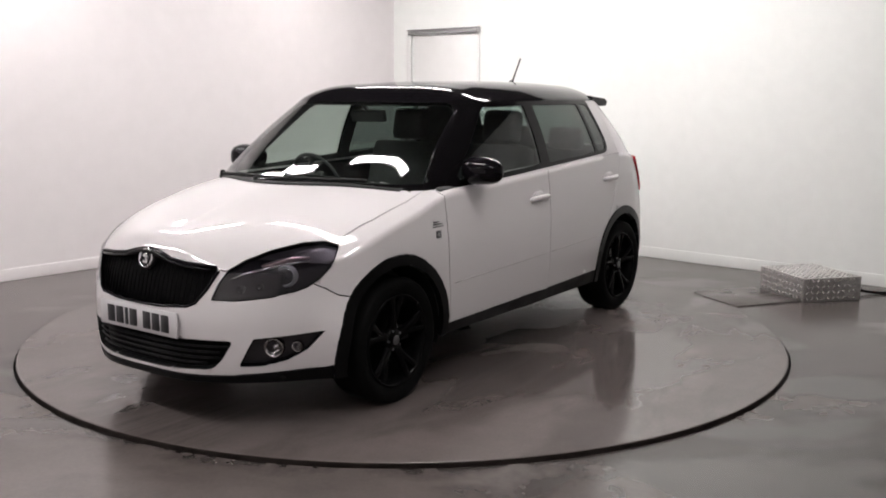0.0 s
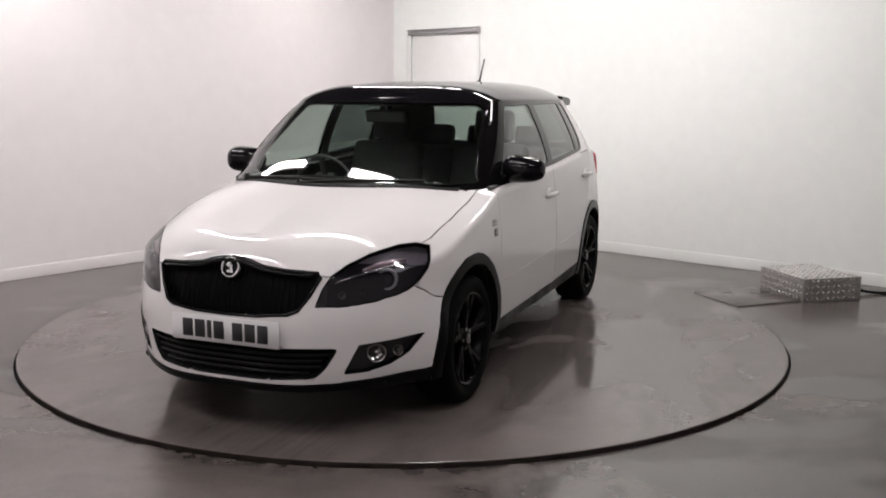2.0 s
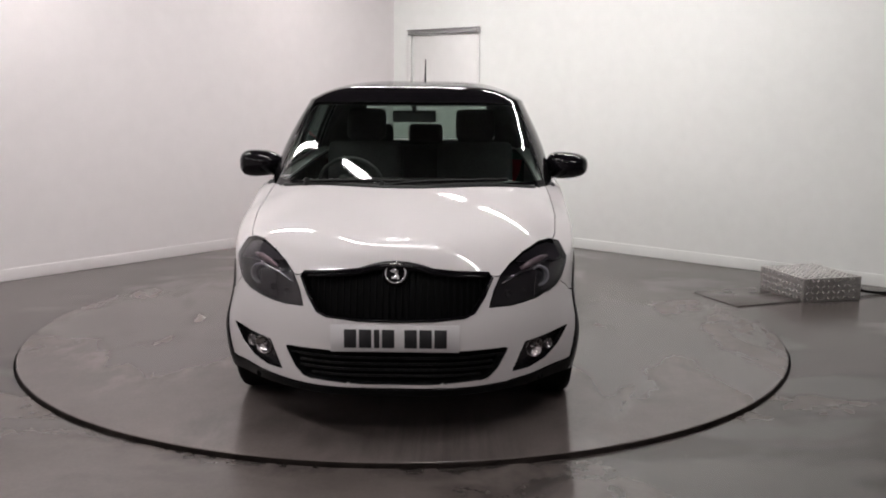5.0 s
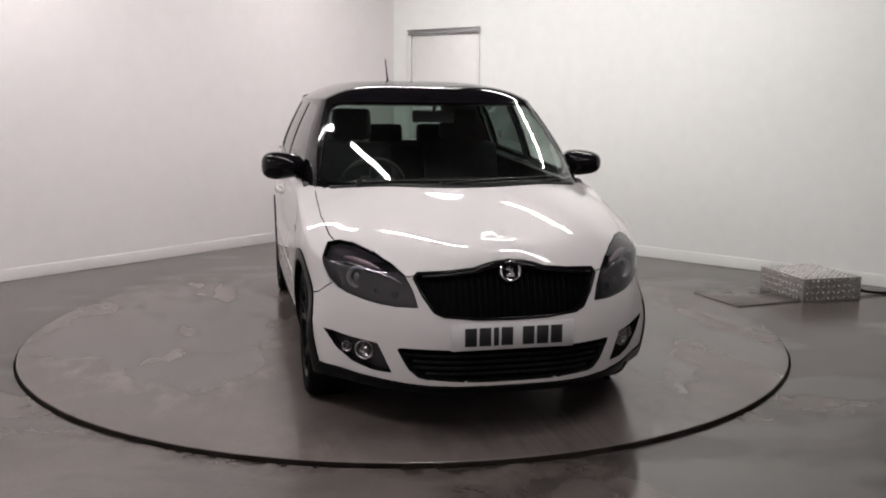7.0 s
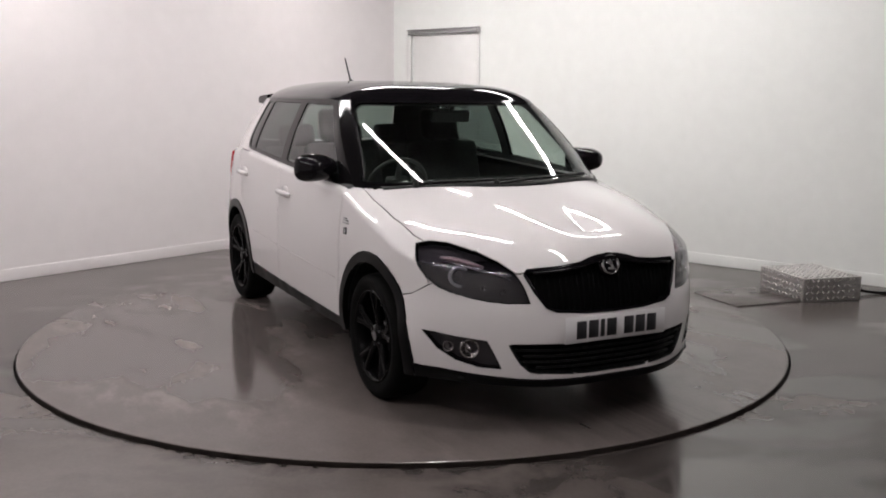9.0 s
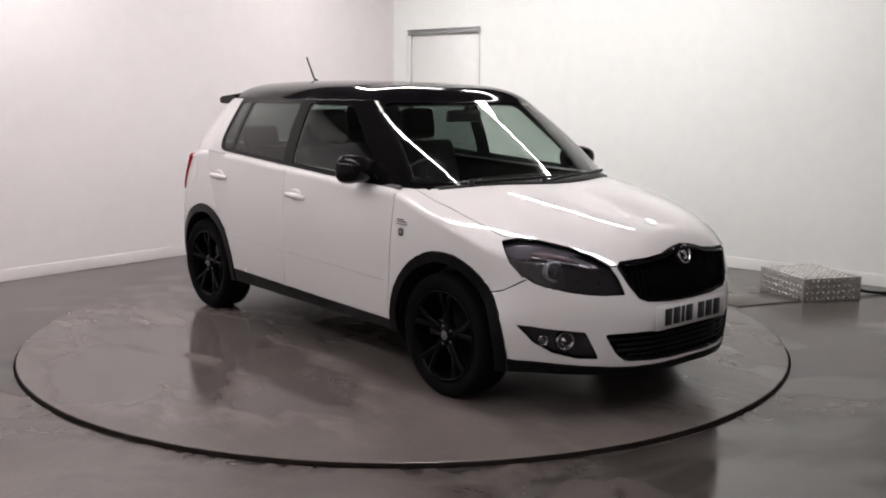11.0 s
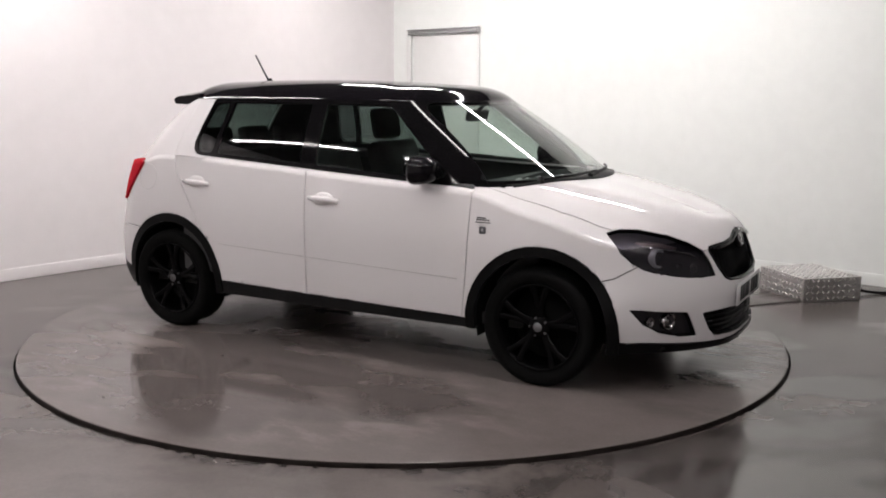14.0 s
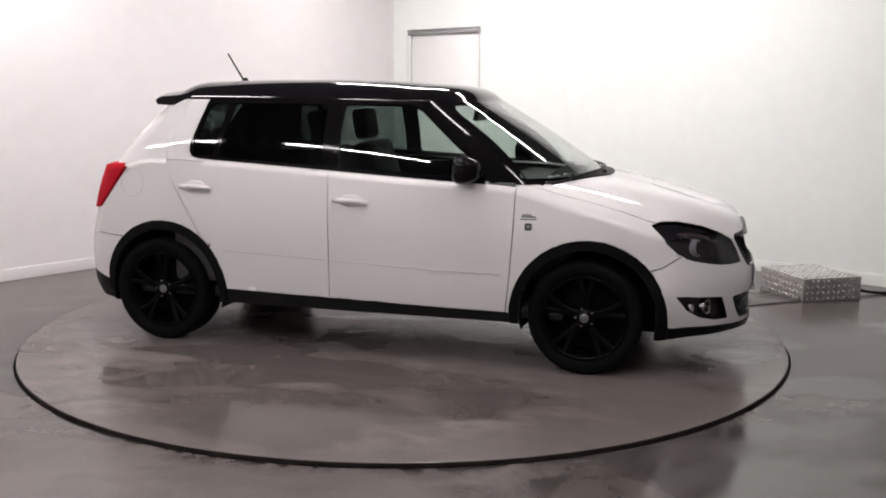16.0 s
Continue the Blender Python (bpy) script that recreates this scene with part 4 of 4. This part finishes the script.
        make("rear_pillar", (PILLAR_C,), CAR_WHITE, s, gap=0.001, label="white rear pillar and waist panel")
        make("door_frame", (DOOR_TOP,), CAR_WHITE, s, doors["r", s], "white upper door frame", gap=0.0022)
        make("window_pane", (PANE_F,), SIDE_GLASS, s, doors["f", s], "tinted door window glass", gap=0.0, rim=False, shift=-0.004)
        make("window_pane", (PANE_R,), DARK_GLASS, s, doors["r", s], "dark tinted door window glass", gap=0.0, rim=False, shift=-0.004)
        make("quarter_window", (PANE_Q,), BLACK_GLASS, s, gap=0.0, rim=False, shift=-0.004)
    # gloss bead added down each windscreen edge to catch a thin highlight
    for s in (1, -1):
        line = []
        for k in range(13):
            z = 0.985 + 0.36 * k / 12
            p = bvh.ray_cast(Vector((3, s * (0.674 - 0.27 * (z - 1.03)), z)), Vector((-1, 0, 0)))[0]
            if p is not None:
                line.append(p)
        part("highlight_bead", tube(line, 0.0034, 8), CAR_BLACK, car, "gloss black bead added to catch a highlight line")
    inner = lifted(bm, layer, (FRAME, PILLAR_C, ROOF, DOOR_TOP), 0, gap=0.0, shift=-0.02, rim=False)
    part("cabin_lining", inner, CABIN_TRIM, car)
    bm.free()
    return bvh


def build_wheel(car, x, s):
    wheel = new("wheel")
    wheel.parent = car
    wheel.matrix_local = pose(x, 0.0, 0.298) if s > 0 else pose(x, 0.0, 0.298, 0, 0, 180)
    tagged(wheel, "gloss black alloy wheel with low tyre")
    o = 0.788
    tyre = lathe([(0.222, o - 0.19), (0.27, o - 0.2), (0.292, o - 0.19), (0.298, o - 0.17), (0.2985, o - 0.10), (0.298, o - 0.03), (0.292, o - 0.010), (0.278, o + 0.001), (0.258, o + 0.003), (0.236, o - 0.003), (0.219, o - 0.012), (0.216, o - 0.02)], 64)
    part("tyre", tyre, RUBBER, wheel)
    rim = lathe([(0.222, o - 0.010), (0.218, o - 0.002), (0.211, o - 0.004), (0.204, o - 0.018), (0.196, o - 0.05), (0.19, o - 0.12), (0.19, o - 0.18)], 64)
    part("rim", rim, ALLOY, wheel)
    barrel = lathe([(0.0005, o - 0.13), (0.14, o - 0.13), (0.145, o - 0.14), (0.19, o - 0.16)], 40)
    part("brake_disc", barrel, UNDER, wheel)
    for k in range(5):
        a = 2 * math.pi * k / 5 + 0.35
        for off in (-0.16, 0.16):
            spoke = bmesh.new()
            secs = []
            for r, w, d, th, sh in ((0.035, 0.026, 0.030, 0.03, 0.0), (0.09, 0.017, 0.024, 0.026, 0.35), (0.15, 0.015, 0.014, 0.022, 0.8), (0.207, 0.019, 0.007, 0.02, 1.15)):
                aa = a + off * sh
                c, q = math.cos(aa), math.sin(aa)
                ring = []
                for dw, dy in ((-w, -th), (-w, -0.006), (-w * 0.6, 0), (w * 0.6, 0), (w, -0.006), (w, -th)):
                    ring.append(spoke.verts.new((r * c - dw * q, o - d + dy, r * q + dw * c)))
                secs.append(ring)
            for u, v in zip(secs, secs[1:]):
                for i in range(6):
                    j = (i + 1) % 6
                    spoke.faces.new((u[i], u[j], v[j], v[i]))
            bmesh.ops.recalc_face_normals(spoke, faces=spoke.faces)
            part("spoke", spoke, ALLOY, wheel)
    hub = lathe([(0.0005, o - 0.016), (0.026, o - 0.017), (0.031, o - 0.02), (0.045, o - 0.024), (0.06, o - 0.034), (0.06, o - 0.06)], 32)
    part("hub", hub, ALLOY, wheel)
    cap = lathe([(0.0005, o - 0.013), (0.018, o - 0.0135), (0.0235, o - 0.0165)], 24)
    part("hub_cap", cap, DULL_SILVER, wheel, "dull silver hub cap badge")
    for k in range(5):
        a = 2 * math.pi * k / 5
        bolt = lathe([(0.0005, o - 0.022), (0.006, o - 0.022), (0.007, o - 0.03)], 8)
        bolt.transform(Matrix.Translation((0.046 * math.cos(a), 0, 0.046 * math.sin(a))))
        part("wheel_bolt", bolt, BADGE_DARK, wheel)
    return wheel


def build_mirror(car, s):
    """Door mirror: a rounded pod on a short foot."""
    bm = bmesh.new()
    bmesh.ops.create_uvsphere(bm, u_segments=28, v_segments=18, radius=1)
    for v in bm.verts:
        x, y, z = v.co
        # blunt towards the back, fuller below the middle
        x = x if x > 0 else x * 0.42
        e = 0.7
        y = math.copysign(abs(y) ** e, y)
        z = math.copysign(abs(z) ** 0.72, z)
        v.co = (x * 0.112, y * 0.114, z * 0.071 * (1.0 - 0.12 * y))
    bm.transform(Matrix.Translation((0.580, 0.838 * s, 1.050)) @ pose(0, 0, 0, 0, 0, -8 * s))
    mirror = part("door_mirror", bm, CAR_BLACK, car, "gloss black door mirror")
    foot = tube([(0.60, 0.72 * s, 0.995), (0.59, 0.76 * s, 1.005), (0.58, 0.80 * s, 1.02)], [0.03, 0.024, 0.026], 10)
    part("mirror_foot", foot, TRIM, mirror)
    glass = lathe([(0.0005, 0.0), (0.9, 0.0), (1.0, -0.05)], 28)
    glass.transform(Matrix.Translation((0.5355, 0.826 * s, 1.053)) @ pose(0, 0, 0, 0, 0, 90) @ Matrix.Diagonal((0.085, 0.02, 0.052, 1)))
    part("mirror_glass", glass, CHROME, mirror)


def build_handle(door, bvh, x, z, s):
    p, n = on_body(bvh, x, z, s)
    dish = bmesh.new()
    bmesh.ops.create_uvsphere(dish, u_segments=20, v_segments=10, radius=1)
    dish.transform(Matrix.Translation(p + n * 0.002) @ Matrix.Diagonal((0.062, 0.008, 0.034, 1)))
    part("handle_cup", dish, CAR_WHITE, door)
    a, _ = on_body(bvh, x + 0.10, z - 0.012, s, 0.012)
    b, _ = on_body(bvh, x + 0.05, z - 0.006, s, 0.034)
    c, _ = on_body(bvh, x - 0.04, z - 0.004, s, 0.036)
    d, _ = on_body(bvh, x - 0.095, z - 0.002, s, 0.012)
    bar = tube([a, b, c, d], [0.012, 0.015, 0.015, 0.012], 10)
    part("door_handle", bar, CAR_WHITE, door, "white pull handle")


def build_trim(car, bvh, cabin, doors, nose):
    for s in (1, -1):
        build_mirror(car, s)
        build_handle(doors["f", s], bvh, -0.037, 0.864, s)
        build_handle(doors["r", s], bvh, -0.976, 0.908, s)
        # thin crease line along the doors, its shade put in as darker paint
        for key, x0, x1 in (("f", -0.150, 0.79), ("r", -0.80, -0.180)):
            pts = []
            for k in range(14):
                x = x0 + (x1 - x0) * k / 13
                pts.append(on_body(bvh, x, 0.528 - 0.0304 * x, s, 0.0005)[0])
            part("door_crease", tube(pts, 0.0028, 6), SEAM, doors[key, s])
        if s < 0:
            ring = []
            for k in range(29):
                a = 2 * math.pi * k / 28
                ring.append(on_body(bvh, -1.40 + 0.082 * math.cos(a), 0.915 + 0.078 * math.sin(a), s, 0.0)[0])
            part("fuel_flap_seam", tube(ring, 0.0018, 6), SEAM, car)
        # small badges on the wing
        p, n = on_body(bvh, 0.93, 0.803, s, 0.001)
        turn = Matrix.Translation(p) @ n.to_track_quat("Y", "Z").to_matrix().to_4x4()
        script = join(block(0.075, 0.004, 0.006, turn @ pose(0, 0, 0.008), 0.001, 1), block(0.085, 0.004, 0.005, turn @ pose(0, 0, -0.004), 0.001, 1), block(0.05, 0.004, 0.006, turn @ pose(0.01, 0, 0.018), 0.001, 1))
        badge = part("wing_badge", script, BADGE_DARK, car, "dark silver wing badge bars")
        square = block(0.036, 0.005, 0.036, turn @ pose(0, 0, -0.058), 0.006, 2)
        part("wing_emblem", square, BADGE_DARK, badge)
        chip = block(0.016, 0.006, 0.02, turn @ pose(0, 0, -0.05), 0.003, 1)
        part("emblem_chip", chip, SILVER, badge)
        # wheel housings
        for x in (1.238, -1.195):
            well = lathe([(0.356, 0.772), (0.356, 0.5), (0.02, 0.5)], 48)
            well.transform(Matrix.Translation((x, 0, 0.302)) @ (Matrix.Identity(4) if s > 0 else pose(0, 0, 0, 0, 0, 180)))
            bmesh.ops.bisect_plane(well, geom=list(well.verts) + list(well.edges) + list(well.faces), plane_co=(0, 0, 0.21), plane_no=(0, 0, 1), clear_inner=True)
            part("wheel_housing", well, UNDER, car)
    # rear spoiler
    sp = bmesh.new()
    rows = []
    for k in range(25):
        y = -0.59 + 1.18 * k / 24
        e = abs(y) / 0.59
        back = -1.44 + 0.10 * e**2.5
        front = -1.12
        z = 1.462 - 0.048 * e**2.2
        prof = [(front, z + 0.012 * (1 - e)), (-1.2, z - 0.002), (-1.3, z - 0.009), (back + 0.01, z - 0.022), (back, z - 0.032), (back + 0.014, z - 0.056), (-1.24, z - 0.06), (front, z - 0.05)]
        rows.append([sp.verts.new((a, y, b)) for a, b in prof])
    for a, b in zip(rows, rows[1:]):
        for i in range(8):
            j = (i + 1) % 8
            sp.faces.new((a[i], a[j], b[j], b[i]))
    for cap in (sp.faces.new(rows[0]), sp.faces.new(rows[-1][::-1])):
        for e in cap.edges:
            e.smooth = False
    bmesh.ops.recalc_face_normals(sp, faces=sp.faces)
    part("roof_spoiler", sp, CAR_BLACK, car, "gloss black roof spoiler")
    # aerial
    base = lathe([(0.0005, 0.03), (0.010, 0.026), (0.022, 0.008), (0.026, -0.01)], 20, "Z")
    base.transform(Matrix.Translation((-1.06, 0, 1.495)))
    aerial = part("aerial", base, TRIM, car, "short black roof aerial")
    part("aerial_rod", tube([(-1.065, 0, 1.495), (-1.12, 0, 1.58), (-1.178, 0, 1.672)], [0.007, 0.0055, 0.005], 8), TRIM, aerial)
    # scuttle panel and wipers at the foot of the windscreen
    cowl = bmesh.new()
    rows = []
    for k in range(33):
        y = -0.635 + 1.27 * k / 32
        e = abs(y) / 0.70
        fx = 1.272 - 0.32 * e**2.2
        bx = 1.16 - 0.27 * e**2.2
        hit = bvh.ray_cast(Vector((fx, y, 3)), Vector((0, 0, -1)))
        z = hit[0].z + 0.006 if hit[0] else 0.96
        rows.append([cowl.verts.new((fx + 0.003, y, z - 0.02)), cowl.verts.new((fx, y, z + 0.002)), cowl.verts.new((bx, y, z + 0.016)), cowl.verts.new((bx - 0.06, y, z + 0.0))])
    for a, b in zip(rows, rows[1:]):
        for i in range(3):
            cowl.faces.new((a[i], b[i], b[i + 1], a[i + 1]))
    bmesh.ops.recalc_face_normals(cowl, faces=cowl.faces)
    scuttle = part("scuttle_panel", cowl, TRIM, car, "matt black scuttle panel")
    for pts in (((1.225, -0.12), (1.205, 0.06), (1.175, 0.26), (1.085, 0.49)), ((1.10, -0.50), (1.165, -0.33), (1.195, -0.16), (1.20, 0.04))):
        line = []
        for x, y in pts:
            hit = cabin.ray_cast(Vector((x, y, 3)), Vector((0, 0, -1)))
            line.append((hit[0] if hit[0] else Vector((x, y, 1.0))) + Vector((0.008, 0, 0.014)))
        arm = part("wiper", tube(curve_points([tuple(p) for p in line], 14), 0.008, 8), TRIM, car, "black windscreen wiper")
        part("wiper_pivot", lathe([(0.0005, 0.02), (0.014, 0.016), (0.018, -0.02)], 14, "Z"), TRIM, arm).matrix_local = Matrix.Translation(line[0])
    # underbody pan
    pan = join(block(3.3, 1.06, 0.05, pose(0.05, 0, 0.19), 0.01, 1), block(0.30, 1.24, 0.03, pose(1.67, 0, 0.216), 0.01, 1), block(0.14, 0.8, 0.03, pose(1.90, 0, 0.216), 0.01, 1), block(1.5, 1.46, 0.03, pose(0.02, 0, 0.252), 0.01, 1))
    part("underbody", pan, UNDER, car)
    part("rear_beam", block(0.4, 1.0, 0.1, pose(-1.5, 0, 0.24), 0.02, 1), UNDER, car)


# body white darkened to paint in the shade of the crease and flap seam
SEAM = material("shadowed seam paint", (0.40, 0.38, 0.38), 0.4)
BADGE_DARK = material("dark silver badge", (0.09, 0.09, 0.095), 0.3, metal=0.7)


def rounded_box(sx, sy, sz, m, r=0.03):
    return block(sx, sy, sz, m, r, 3)


def build_interior(car):
    part("cabin_floor", block(2.6, 1.4, 0.06, pose(-0.2, 0, 0.26)), CABIN_TRIM, car)
    dash = rounded_box(0.50, 1.36, 0.20, pose(0.88, 0, 0.76), 0.07)
    join(dash, rounded_box(0.30, 1.30, 0.36, pose(0.98, 0, 0.45), 0.05))
    # narrower towards the bulkhead
    for v in dash.verts:
        k = min(max((v.co.x - 0.86) / 0.12, 0.0), 1.0)
        v.co.y *= 1.0 - 0.15 * k
        v.co.z -= 0.02 * k
    part("dashboard", dash, CABIN_TRIM, car, "dark grey dashboard")
    for s in (1, -1):
        part("door_trim", block(2.0, 0.03, 0.62, pose(-0.15, 0.735 * s, 0.36), 0.01, 1), CABIN_TRIM, car)
    for s in (1, -1):
        seat = part("front_seat", rounded_box(0.50, 0.50, 0.18, pose(0.12, 0.35 * s, 0.42, 0, -6, 0), 0.05), FABRIC, car, "dark fabric front seat")
        part("backrest", rounded_box(0.13, 0.48, 0.60, pose(-0.16, 0.35 * s, 0.55, 0, -18, 0), 0.055), FABRIC, seat)
        rest = rounded_box(0.095, 0.25, 0.20, pose(-0.365, 0.35 * s, 1.135, 0, -10, 0), 0.045)
        part("headrest", rest, FABRIC, seat)
        for d in (-0.06, 0.06):
            part("headrest_post", tube([(-0.33, 0.35 * s + d, 1.06), (-0.37, 0.35 * s + d, 1.19)], 0.006, 6), CHROME, seat)
    bench = part("rear_seat", rounded_box(0.5, 1.25, 0.2, pose(-0.72, 0, 0.42, 0, -6, 0), 0.05), FABRIC, car, "dark fabric rear bench")
    part("backrest", rounded_box(0.14, 1.25, 0.58, pose(-1.0, 0, 0.5, 0, -18, 0), 0.05), FABRIC, bench)
    for y in (-0.36, 0, 0.36):
        part("headrest", rounded_box(0.09, 0.25, 0.15, pose(-1.19, y, 1.06, 0, -12, 0), 0.04), FABRIC, bench)
    part("parcel_shelf", block(0.36, 1.1, 0.02, pose(-1.38, 0, 0.99), 0.005, 1), CABIN_TRIM, car)
    wheel = lathe([(0.165, 0.0), (0.176, 0.013), (0.189, 0.0), (0.176, -0.013), (0.165, 0.0)], 40, "Z")
    turn = Matrix.Translation((0.52, -0.35, 0.92)) @ pose(0, 0, 0, 0, -66, 0)
    wheel.transform(turn)
    steering = part("steering_wheel", wheel, CABIN_TRIM, car, "black steering wheel")
    for a in (0, 120, 240):
        part("spoke", block(0.16, 0.035, 0.02, turn @ pose(0, 0, 0, 0, 0, a) @ pose(0.09, 0, -0.01), 0.006, 1), CABIN_TRIM, steering)
    part("hub", rounded_box(0.13, 0.13, 0.05, turn @ pose(0, 0, -0.025), 0.02), CABIN_TRIM, steering)
    part("rear_view_mirror", rounded_box(0.03, 0.24, 0.065, pose(0.47, 0.0, 1.275, 0, 15, 0), 0.012), CABIN_TRIM, car, "black interior mirror")
    part("mirror_stem", tube([(0.48, 0, 1.33), (0.53, 0, 1.375)], 0.012, 8), CABIN_TRIM, car)


def build_car():
    car = tagged(new("car"), "white hatchback car with gloss black roof and black wheels", "car")
    bvh, doors, nose = build_lower(car)
    cabin = build_cabin(car, doors)
    build_trim(car, bvh, cabin, doors, nose)
    build_interior(car)
    for x in (1.2255, -1.2255):
        for s in (1, -1):
            build_wheel(car, x, s)
    return car


build_room()
build_lights()
build_door()
build_step_box()
turntable = build_turntable()
car = build_car()


def motions():
    """The turntable and the car on it turn together."""
    for thing in (turntable, car):
        rows = []
        for k in range(33):
            t = k * 0.5
            turn = pose(0, 0, 0, 0, 0, heading(t))
            rows.append((t, turn @ pose(-CENTRE[0], -CENTRE[1], 0) if thing is car else pose(*TABLE, 0) @ turn))
        walk(thing, rows)


motions()
